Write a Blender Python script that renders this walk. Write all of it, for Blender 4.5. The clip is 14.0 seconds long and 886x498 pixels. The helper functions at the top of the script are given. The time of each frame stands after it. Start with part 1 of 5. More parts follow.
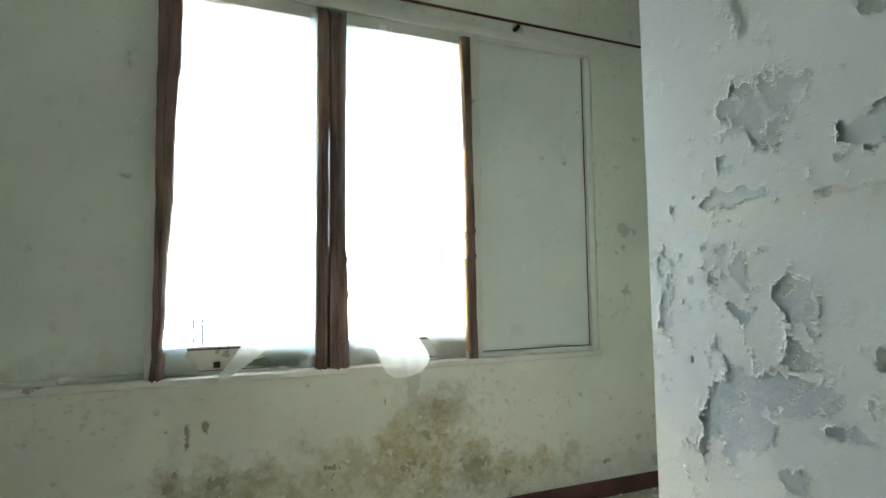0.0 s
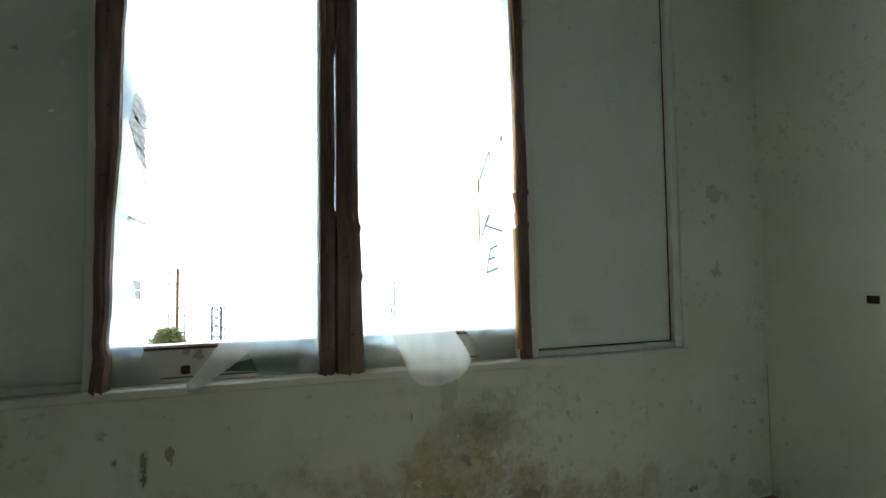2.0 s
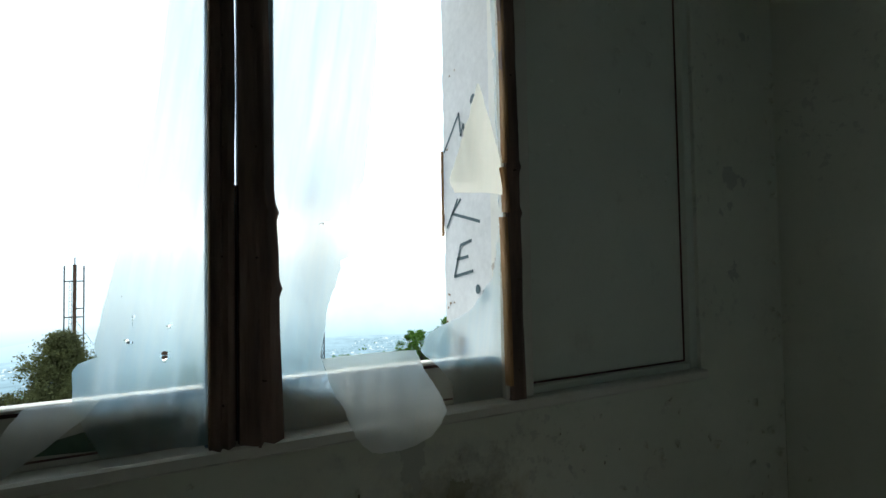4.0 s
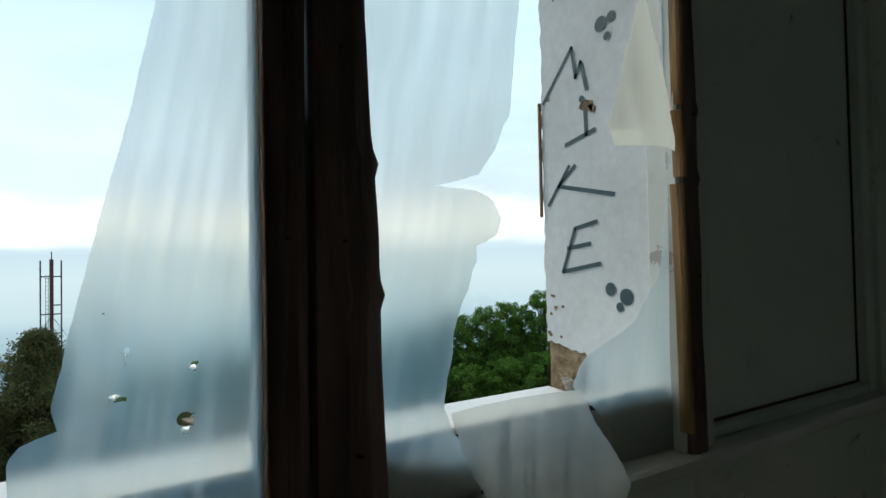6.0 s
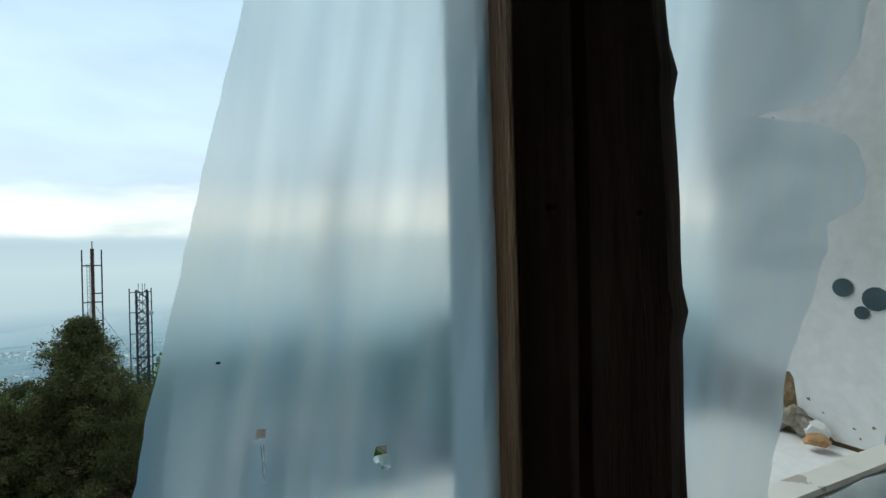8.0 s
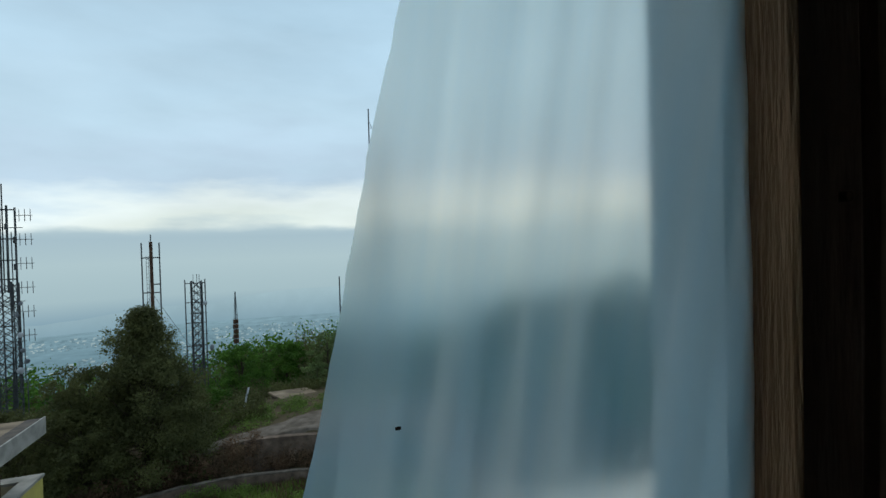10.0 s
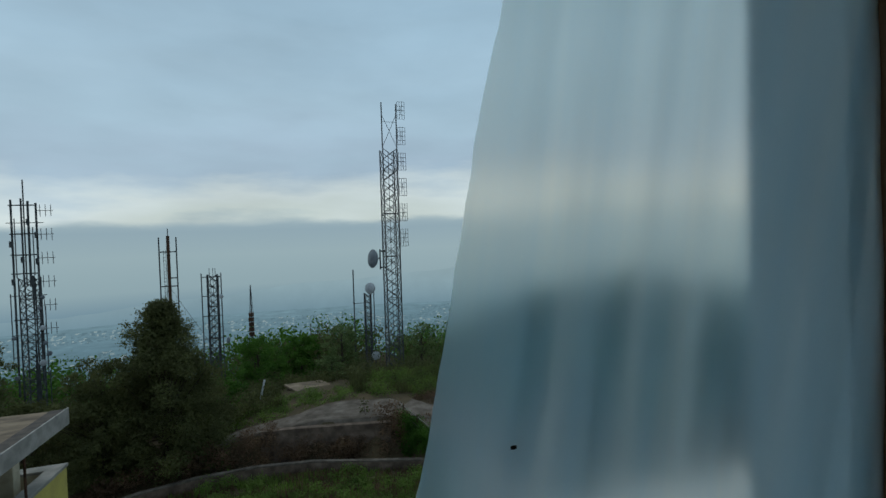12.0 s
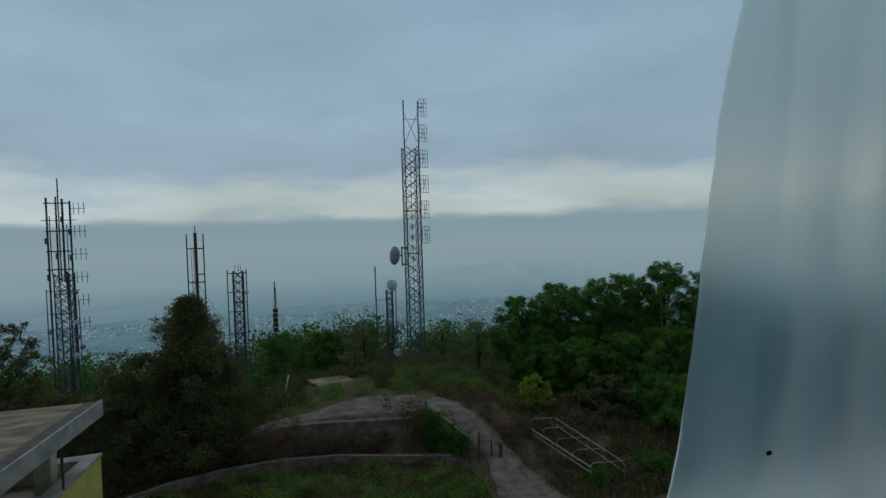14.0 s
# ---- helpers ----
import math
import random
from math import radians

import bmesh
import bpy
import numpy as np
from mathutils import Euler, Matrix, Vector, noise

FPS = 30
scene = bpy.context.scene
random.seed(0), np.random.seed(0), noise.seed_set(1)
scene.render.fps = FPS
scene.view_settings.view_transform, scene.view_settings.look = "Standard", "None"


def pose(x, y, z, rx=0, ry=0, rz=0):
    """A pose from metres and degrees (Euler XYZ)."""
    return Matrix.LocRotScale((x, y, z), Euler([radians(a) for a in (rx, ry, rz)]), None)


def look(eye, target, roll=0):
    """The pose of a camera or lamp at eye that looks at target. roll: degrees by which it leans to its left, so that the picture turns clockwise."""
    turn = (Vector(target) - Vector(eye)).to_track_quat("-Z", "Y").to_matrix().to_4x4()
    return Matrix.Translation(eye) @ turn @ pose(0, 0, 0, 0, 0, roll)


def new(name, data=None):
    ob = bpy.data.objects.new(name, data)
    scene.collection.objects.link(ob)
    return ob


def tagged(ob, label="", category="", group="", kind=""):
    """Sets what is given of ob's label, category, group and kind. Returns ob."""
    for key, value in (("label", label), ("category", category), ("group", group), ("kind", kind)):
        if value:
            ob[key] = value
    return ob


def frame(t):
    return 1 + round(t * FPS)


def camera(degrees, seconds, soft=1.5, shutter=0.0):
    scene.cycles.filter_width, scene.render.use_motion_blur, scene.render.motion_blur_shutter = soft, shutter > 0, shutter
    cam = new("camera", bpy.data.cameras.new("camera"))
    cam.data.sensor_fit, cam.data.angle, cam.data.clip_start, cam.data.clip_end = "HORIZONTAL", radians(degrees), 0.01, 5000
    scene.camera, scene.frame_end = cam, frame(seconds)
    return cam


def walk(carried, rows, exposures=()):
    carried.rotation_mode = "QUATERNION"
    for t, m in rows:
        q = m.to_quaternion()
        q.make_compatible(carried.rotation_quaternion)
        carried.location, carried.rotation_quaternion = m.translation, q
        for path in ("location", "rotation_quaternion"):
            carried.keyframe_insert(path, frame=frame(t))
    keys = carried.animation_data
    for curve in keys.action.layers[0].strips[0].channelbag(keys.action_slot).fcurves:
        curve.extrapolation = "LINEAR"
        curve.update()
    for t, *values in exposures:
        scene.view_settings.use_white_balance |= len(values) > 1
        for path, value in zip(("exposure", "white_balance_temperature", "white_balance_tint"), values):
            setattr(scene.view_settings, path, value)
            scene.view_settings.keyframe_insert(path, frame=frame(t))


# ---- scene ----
cam = camera(82.6, 14.0)
PATH = [
    (0.0, (0.105, -2.648, 1.307), (0.823, -0.787, 1.452), -0.6),
    (0.5, (0.087, -2.482, 1.298), (0.756, -0.602, 1.434), -0.6),
    (1.0, (0.126, -2.313, 1.289), (0.783, -0.428, 1.404), -0.6),
    (1.5, (0.182, -2.128, 1.280), (0.853, -0.246, 1.374), -0.6),
    (2.0, (0.246, -1.974, 1.271), (0.900, -0.086, 1.366), -0.7),
    (2.5, (0.305, -1.826, 1.290), (0.958, 0.063, 1.369), -0.8),
    (3.0, (0.352, -1.689, 1.312), (1.056, 0.182, 1.376), -0.8),
    (3.2, (0.366, -1.623, 1.314), (1.120, 0.228, 1.379), -0.8),
    (5.3, (0.388, -0.889, 1.310), (1.372, 0.851, 1.362), -1.1),
    (5.5, (0.376, -0.848, 1.312), (1.339, 0.904, 1.355), -1.1),
    (6.0, (0.321, -0.701, 1.312), (1.278, 1.055, 1.352), -1.1),
    (6.5, (0.284, -0.583, 1.314), (1.234, 1.177, 1.349), -1.1),
    (7.0, (0.265, -0.474, 1.316), (1.204, 1.292, 1.339), -1.1),
    (7.5, (0.251, -0.380, 1.313), (1.164, 1.400, 1.328), -1.2),
    (8.0, (0.247, -0.300, 1.317), (1.111, 1.503, 1.312), -1.3),
    (8.5, (0.242, -0.240, 1.322), (1.050, 1.590, 1.308), -1.3),
    (9.0, (0.232, -0.213, 1.324), (0.996, 1.636, 1.303), -1.4),
    (11.5, (0.176, -0.150, 1.330), (0.856, 1.731, 1.277), -1.6),
    (12.0, (0.176, -0.148, 1.330), (0.842, 1.737, 1.271), -1.7),
    (12.5, (0.159, -0.146, 1.330), (0.808, 1.745, 1.272), -1.7),
    (13.0, (0.136, -0.137, 1.330), (0.765, 1.760, 1.267), -1.7),
    (13.5, (0.116, -0.125, 1.330), (0.724, 1.779, 1.266), -1.7),
    (14.0, (0.109, -0.116, 1.330), (0.698, 1.794, 1.262), -1.7),
]
EXPOSURES = [
    (0.0, 5.35, 7300, 13), (1.0, 4.8, 7300, 13), (2.0, 3.9, 7200, 12), (3.0, 3.0, 7000, 11), (5.5, 1.55, 6900, 8), (6.5, 1.42, 6900, 7),
    (7.5, 1.3, 6800, 6), (9.0, 1.02, 6700, 4), (11.5, 0.5, 6500, 3), (14.0, 0.05, 6400, 1)]
walk(cam, [(t, look(e, a, r)) for t, e, a, r in PATH], EXPOSURES)


# ---------- light ----------
def build_world():
    w = bpy.data.worlds.new("overcast_sky")
    scene.world = w
    w.use_nodes = True
    nt = w.node_tree
    nt.nodes.clear()
    N = nt.nodes.new
    L = nt.links.new
    out = N("ShaderNodeOutputWorld")
    bg = N("ShaderNodeBackground")
    sky = N("ShaderNodeTexSky")
    sky.sky_type = "NISHITA"
    sky.sun_disc = False
    sky.sun_elevation = radians(49)
    sky.sun_rotation = radians(-22)
    dim = N("ShaderNodeVectorMath")
    dim.operation = "SCALE"
    dim.inputs["Scale"].default_value = 0.05
    L(sky.outputs[0], dim.inputs[0])
    co = N("ShaderNodeTexCoord")
    sep = N("ShaderNodeSeparateXYZ")
    L(co.outputs["Generated"], sep.inputs[0])
    # cloud deck: colour by height above the horizon, broken up by stretched noise
    mp = N("ShaderNodeMapping")
    mp.inputs["Scale"].default_value = (1.6, 1.6, 7.0)
    L(co.outputs["Generated"], mp.inputs[0])
    nz = N("ShaderNodeTexNoise")
    nz.inputs["Scale"].default_value = 1.7
    nz.inputs["Detail"].default_value = 7
    nz.inputs["Roughness"].default_value = 0.55
    L(mp.outputs[0], nz.inputs[0])
    sh = N("ShaderNodeMath")
    sh.operation = "MULTIPLY_ADD"
    sh.inputs[1].default_value = 0.22
    L(nz.outputs[0], sh.inputs[0])
    sub = N("ShaderNodeMath")
    sub.operation = "ADD"
    sub.inputs[1].default_value = -0.11
    L(sep.outputs[2], sub.inputs[0])
    L(sub.outputs[0], sh.inputs[2])
    ramp = N("ShaderNodeValToRGB")
    e = ramp.color_ramp.elements
    e[0].position, e[0].color = 0.0, (0.30, 0.37, 0.42, 1)
    e[1].position, e[1].color = 1.0, (0.50, 0.61, 0.73, 1)
    for pos, col in ((0.035, (0.44, 0.49, 0.50, 1)), (0.075, (0.47, 0.52, 0.55, 1)), (0.13, (0.29, 0.37, 0.47, 1)), (0.22, (0.30, 0.40, 0.50, 1)), (0.4, (0.27, 0.38, 0.49, 1))):
        n = e.new(pos)
        n.color = col
    L(sh.outputs[0], ramp.inputs[0])
    mix = N("ShaderNodeMixRGB")
    mix.inputs[0].default_value = 0.92
    L(dim.outputs[0], mix.inputs[1])
    L(ramp.outputs[0], mix.inputs[2])
    soft = N("ShaderNodeTexNoise")
    soft.inputs["Scale"].default_value = 2.6
    soft.inputs["Detail"].default_value = 6
    sm = N("ShaderNodeMapping")
    sm.inputs["Scale"].default_value = (1.0, 1.0, 3.2)
    L(co.outputs["Generated"], sm.inputs[0])
    L(sm.outputs[0], soft.inputs[0])
    amp = N("ShaderNodeMapRange")
    amp.inputs["From Min"].default_value = 0.32
    amp.inputs["From Max"].default_value = 0.68
    amp.inputs["To Min"].default_value = 0.9
    amp.inputs["To Max"].default_value = 1.11
    L(soft.outputs[0], amp.inputs[0])
    lit = N("ShaderNodeVectorMath")
    lit.operation = "SCALE"
    L(mix.outputs[0], lit.inputs[0])
    L(amp.outputs[0], lit.inputs["Scale"])
    L(lit.outputs[0], bg.inputs[0])
    bg.inputs[1].default_value = 1.0
    L(bg.outputs[0], out.inputs[0])


build_world()
sun_data = bpy.data.lights.new("sun", "SUN")
sun_data.energy = 0.5
sun_data.angle = radians(30)
sun_data.color = (1.0, 0.96, 0.9)
sun = new("sun", sun_data)
sun.matrix_world = look((-25, 60, 75), (0, 0, 0))


# ---------- materials ----------
def mat(name, color, color2=None, scale=6.0, rough=0.8, bump=0.2, bump_scale=40.0, metal=0.0, third=None, detail=6.0, stretch=(1, 1, 1)):
    """Two or three colours mixed by noise at a large and a fine scale, with relief."""
    m = bpy.data.materials.new(name)
    m.use_nodes = True
    nt = m.node_tree
    bs = nt.nodes["Principled BSDF"]
    N = nt.nodes.new
    L = nt.links.new
    co = N("ShaderNodeTexCoord")
    mp = N("ShaderNodeMapping")
    mp.inputs["Scale"].default_value = stretch
    L(co.outputs["Object"], mp.inputs[0])
    n1 = N("ShaderNodeTexNoise")
    n1.inputs["Scale"].default_value = scale
    n1.inputs["Detail"].default_value = detail
    L(mp.outputs[0], n1.inputs[0])
    rp = N("ShaderNodeValToRGB")
    c2 = color2 or tuple(v * 0.75 for v in color)
    e = rp.color_ramp.elements
    e[0].position, e[0].color = 0.35, (*c2, 1)
    e[1].position, e[1].color = 0.62, (*color, 1)
    if third:
        n = e.new(0.8)
        n.color = (*third, 1)
    L(n1.outputs[0], rp.inputs[0])
    n2 = N("ShaderNodeTexNoise")
    n2.inputs["Scale"].default_value = bump_scale
    n2.inputs["Detail"].default_value = 4
    L(mp.outputs[0], n2.inputs[0])
    fine = N("ShaderNodeMixRGB")
    fine.blend_type = "MULTIPLY"
    fine.inputs[0].default_value = 0.25
    L(rp.outputs[0], fine.inputs[1])
    L(n2.outputs[0], fine.inputs[2])
    L(fine.outputs[0], bs.inputs["Base Color"])
    bp = N("ShaderNodeBump")
    bp.inputs["Strength"].default_value = bump
    bp.inputs["Distance"].default_value = 0.01
    L(n2.outputs[0], bp.inputs["Height"])
    L(bp.outputs[0], bs.inputs["Normal"])
    bs.inputs["Roughness"].default_value = rough
    bs.inputs["Metallic"].default_value = metal
    return m


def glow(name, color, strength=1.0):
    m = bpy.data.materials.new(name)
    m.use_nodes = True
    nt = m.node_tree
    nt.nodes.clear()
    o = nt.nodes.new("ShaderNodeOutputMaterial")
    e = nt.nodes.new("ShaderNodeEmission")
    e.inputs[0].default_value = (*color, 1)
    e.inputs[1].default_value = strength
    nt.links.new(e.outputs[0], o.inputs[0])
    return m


def plastic_sheet(name, fold, tint, rough=0.32):
    """Milky film: blurs what is behind it and scatters bluish light, with painted streaks for the light and dark of its
    folds. fold: how much it scatters.
    """
    m = bpy.data.materials.new(name)
    m.use_nodes = True
    nt = m.node_tree
    nt.nodes.clear()
    N = nt.nodes.new
    L = nt.links.new
    o = N("ShaderNodeOutputMaterial")
    co = N("ShaderNodeTexCoord")

    def streaks(across, along, tilt, detail, offset):
        mp = N("ShaderNodeMapping")
        mp.vector_type = "TEXTURE"
        mp.inputs["Scale"].default_value = (1 / across, 3 / across, 1 / along)
        mp.inputs["Rotation"].default_value = (0, radians(tilt), 0)
        mp.inputs["Location"].default_value = (offset, 0, offset)
        L(co.outputs["Object"], mp.inputs[0])
        n = N("ShaderNodeTexNoise")
        n.inputs["Scale"].default_value = 1.0
        n.inputs["Detail"].default_value = detail
        n.inputs["Roughness"].default_value = 0.55
        L(mp.outputs[0], n.inputs[0])
        return n.outputs[0]

    def spread(v, a, b, lo, hi):
        r = N("ShaderNodeMapRange")
        for key, value in (("From Min", a), ("From Max", b), ("To Min", lo), ("To Max", hi)):
            r.inputs[key].default_value = value
        L(v, r.inputs[0])
        return r.outputs[0]

    wide, fine = streaks(42, 2.2, 10, 3, 0.0), streaks(110, 3.0, 8, 4, 3.0)
    bump = N("ShaderNodeBump")
    bump.inputs["Strength"].default_value = 0.35
    bump.inputs["Distance"].default_value = 0.004
    L(wide, bump.inputs["Height"])
    refr = N("ShaderNodeBsdfGlass")
    refr.distribution = "MULTI_GGX"
    refr.inputs["Roughness"].default_value = rough
    refr.inputs["IOR"].default_value = 1.18
    refr.inputs["Color"].default_value = (0.985, 0.955, 0.90, 1)
    # Streaks of tint stand in for how light falls on the pleats.
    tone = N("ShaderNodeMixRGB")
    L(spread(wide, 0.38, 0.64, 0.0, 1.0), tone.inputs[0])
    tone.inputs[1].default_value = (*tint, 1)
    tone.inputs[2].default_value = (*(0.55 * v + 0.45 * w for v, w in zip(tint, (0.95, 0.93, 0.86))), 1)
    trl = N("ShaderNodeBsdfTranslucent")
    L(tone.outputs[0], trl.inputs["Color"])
    L(bump.outputs[0], trl.inputs["Normal"])
    dif = N("ShaderNodeBsdfDiffuse")
    dif.inputs["Color"].default_value = (0.80, 0.85, 0.86, 1)
    L(bump.outputs[0], dif.inputs["Normal"])
    a = N("ShaderNodeMixShader")
    a.inputs[0].default_value = 0.22
    L(trl.outputs[0], a.inputs[1])
    L(dif.outputs[0], a.inputs[2])
    b = N("ShaderNodeMixShader")
    both = N("ShaderNodeMath")
    both.operation = "MULTIPLY"
    L(spread(wide, 0.34, 0.66, fold * 0.62, fold * 1.35), both.inputs[0])
    L(spread(fine, 0.35, 0.70, 0.85, 1.25), both.inputs[1])
    L(both.outputs[0], b.inputs[0])
    L(refr.outputs[0], b.inputs[1])
    L(a.outputs[0], b.inputs[2])
    gl = N("ShaderNodeBsdfGlossy")
    gl.inputs["Roughness"].default_value = 0.3
    c = N("ShaderNodeMixShader")
    c.inputs[0].default_value = 0.025
    L(b.outputs[0], c.inputs[1])
    L(gl.outputs[0], c.inputs[2])
    L(c.outputs[0], o.inputs[0])
    return m


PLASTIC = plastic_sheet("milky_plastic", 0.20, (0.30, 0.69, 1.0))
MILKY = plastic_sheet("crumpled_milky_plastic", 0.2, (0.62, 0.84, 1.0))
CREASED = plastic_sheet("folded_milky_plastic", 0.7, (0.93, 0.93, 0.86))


def worn_paint(name, top, shade, under, peel=0.62, peel_scale=3.0, stains=(), bump=0.35, rough=0.72, flecks=0.0):
    """Old wall paint: a slow drift of tone, patches where a coat has come off, and stains (centre, radii, colour, raggedness, strength)."""
    m = bpy.data.materials.new(name)
    m.use_nodes = True
    nt = m.node_tree
    bs = nt.nodes["Principled BSDF"]
    N = nt.nodes.new
    L = nt.links.new
    co = N("ShaderNodeTexCoord").outputs["Object"]

    def tex(scale, detail, rough_=0.55, offset=0.0):
        n = N("ShaderNodeTexNoise")
        n.inputs["Scale"].default_value = scale
        n.inputs["Detail"].default_value = detail
        n.inputs["Roughness"].default_value = rough_
        mp = N("ShaderNodeMapping")
        mp.inputs["Location"].default_value = (offset, offset * 0.7, offset * 1.3)
        L(co, mp.inputs[0])
        L(mp.outputs[0], n.inputs[0])
        return n.outputs[0]

    def step(v, a, b):
        r = N("ShaderNodeMapRange")
        r.interpolation_type = "SMOOTHSTEP"
        r.inputs["From Min"].default_value = a
        r.inputs["From Max"].default_value = b
        L(v, r.inputs[0])
        return r.outputs[0]

    def mix(f, a, b):
        x = N("ShaderNodeMixRGB")
        L(f, x.inputs[0])
        for k, v in ((1, a), (2, b)):
            if isinstance(v, tuple):
                x.inputs[k].default_value = (*v, 1)
            else:
                L(v, x.inputs[k])
        return x.outputs[0]

    def calc(op, a, b):
        x = N("ShaderNodeMath")
        x.operation = op
        for k, v in ((0, a), (1, b)):
            if isinstance(v, (int, float)):
                x.inputs[k].default_value = v
            else:
                L(v, x.inputs[k])
        return x.outputs[0]

    col = mix(step(tex(1.3, 5), 0.35, 0.68), shade, top)
    flaw = tex(peel_scale, 9, 0.6, 4.0)
    gone = step(flaw, peel, peel + 0.012)
    for k, (c, r, tint, jag, amount) in enumerate(stains):
        d = N("ShaderNodeVectorMath")
        d.operation = "SUBTRACT"
        L(co, d.inputs[0])
        d.inputs[1].default_value = c
        q = N("ShaderNodeVectorMath")
        q.operation = "DIVIDE"
        L(d.outputs[0], q.inputs[0])
        q.inputs[1].default_value = r
        ln = N("ShaderNodeVectorMath")
        ln.operation = "LENGTH"
        L(q.outputs[0], ln.inputs[0])
        n = tex(7.0, 10, 0.68, 7.0 + 3 * k)
        v = calc("ADD", calc("MULTIPLY", calc("SUBTRACT", n, 0.5), jag), calc("SUBTRACT", 1.0, ln.outputs["Value"]))
        mottle = calc("ADD", 0.35, calc("MULTIPLY", step(tex(15, 8, 0.7, 31.0 + 2 * k), 0.40, 0.62), 0.65))
        col = mix(calc("MULTIPLY", calc("MULTIPLY", step(v, -0.15, 0.55), mottle), amount), col, tint)
    col = mix(calc("MULTIPLY", gone, 0.85), col, under)
    fleck = calc("MULTIPLY", calc("MULTIPLY", step(tex(24, 7, 0.6, 15.0), 0.57, 0.60), step(tex(2.2, 5, 0.6, 19.0), 0.5, 0.6)), flecks)
    col = mix(fleck, col, tuple(v * 0.72 for v in under))
    dirt = step(tex(14, 6, 0.65, 11.0), 0.56, 0.8)
    col = mix(calc("MULTIPLY", dirt, 0.22), col, (0.25, 0.24, 0.19))
    L(col, bs.inputs["Base Color"])
    h = calc("ADD", calc("MULTIPLY", calc("ADD", gone, fleck), -1.0), calc("MULTIPLY", tex(55, 4), 0.35))
    h = calc("ADD", h, calc("MULTIPLY", tex(7, 4, 0.5, 2.0), 0.8))
    bp = N("ShaderNodeBump")
    bp.inputs["Strength"].default_value = bump
    bp.inputs["Distance"].default_value = 0.006
    L(h, bp.inputs["Height"])
    L(bp.outputs[0], bs.inputs["Normal"])
    bs.inputs["Roughness"].default_value = rough
    return m


OCHRE, OLIVE, GREYB, BROWN = (0.40, 0.34, 0.15), (0.30, 0.29, 0.19), (0.44, 0.47, 0.46), (0.22, 0.16, 0.09)
WALL = worn_paint("pale_green_wall_paint", (0.77, 0.79, 0.69), (0.69, 0.72, 0.61), (0.50, 0.52, 0.46), 0.66, 3.4, (
    ((1.05, 0, 0.62), (0.30, 0.5, 0.10), OCHRE, 3.6, 0.45),
    ((1.30, 0, 0.29), (0.13, 0.5, 0.15), BROWN, 1.6, 0.75),
    ((1.02, 0, 0.42), (0.34, 0.5, 0.24), OCHRE, 3.0, 0.9),
    ((1.08, 0, 0.66), (0.20, 0.5, 0.10), (0.27, 0.26, 0.20), 4.2, 0.6),
    ((0.05, 0, 0.36), (0.24, 0.5, 0.14), OLIVE, 3.4, 0.75),
    ((0.45, 0, 0.30), (0.7, 0.5, 0.26), OCHRE, 3.4, 0.6),
    ((-0.25, 0, 0.40), (0.10, 0.5, 0.16), (0.24, 0.22, 0.17), 3.4, 0.6),
    ((1.62, 0, 0.26), (0.24, 0.5, 0.14), OCHRE, 3.4, 0.7),
    ((0.98, 0, 0.74), (0.28, 0.5, 0.09), GREYB, 4.5, 0.35),
    ((0.6, 0, 0.06), (2.4, 0.5, 0.28), OLIVE, 3.4, 0.35),
    ((1.95, 0, 0.25), (0.08, 0.5, 0.13), OCHRE, 3.0, 0.5),
    ((-0.20, 0, 0.48), (0.05, 0.5, 0.18), GREYB, 5.0, 0.35),
    ((-1.6, 0, 0.4), (0.6, 0.5, 0.3), OCHRE, 2.0, 0.5)), flecks=0.3)
PIER = worn_paint("grey_undercoat_of_the_wall", (0.46, 0.50, 0.47), (0.41, 0.45, 0.43), (0.36, 0.39, 0.36), 0.60, 9.0, (
    ((1.265, -1.72, 1.02), (0.5, 0.42, 0.34), (0.33, 0.38, 0.43), 0.8, 0.85),
    ((1.265, -1.55, 1.25), (0.5, 0.16, 0.25), (0.45, 0.50, 0.54), 1.2, 0.8),
    ((1.265, -1.98, 1.49), (0.5, 0.30, 0.04), (0.54, 0.48, 0.36), 0.8, 0.9)), bump=0.5, flecks=0.3)
PIERCOAT = worn_paint("peeling_white_wall_paint", (0.54, 0.56, 0.52), (0.48, 0.51, 0.48), (0.50, 0.53, 0.51), 0.66, 6.0, (
    ((1.262, -2.0, 1.475), (0.5, 0.9, 0.035), (0.58, 0.53, 0.43), 0.7, 0.55),
    ((1.262, -1.56, 1.20), (0.5, 0.17, 0.32), (0.50, 0.54, 0.57), 3.4, 0.6),
    ((1.262, -1.66, 0.95), (0.5, 0.22, 0.2), (0.49, 0.52, 0.55), 3.0, 0.5),
    ((1.262, -1.85, 1.25), (0.5, 0.16, 0.12), (0.46, 0.49, 0.47), 3.4, 0.5)), bump=0.35, flecks=0.35)
UNDERCOAT = mat("bare_damp_plaster", (0.47, 0.45, 0.33), (0.34, 0.31, 0.20), 5, 0.9, 0.5, 40, third=(0.52, 0.50, 0.40))
CEIL = mat("ceiling_paint", (0.80, 0.80, 0.75), (0.72, 0.72, 0.66), 2, 0.85, 0.2, 40)
FLOOR = mat("dusty_debris_floor", (0.50, 0.46, 0.39), (0.34, 0.30, 0.25), 3, 0.85, 0.4, 30)
PANEL = worn_paint("grey_green_panel_paint", (0.76, 0.81, 0.73), (0.70, 0.75, 0.67), (0.50, 0.53, 0.47), 0.70, 3.0, (
    ((1.62, 0.045, 1.02), (0.10, 0.5, 0.08), (0.48, 0.51, 0.44), 2.4, 0.5), ((-0.6, 0.045, 0.95), (0.5, 0.5, 0.1), (0.46, 0.47, 0.38), 2.6, 0.4)), 0.2, 0.55)
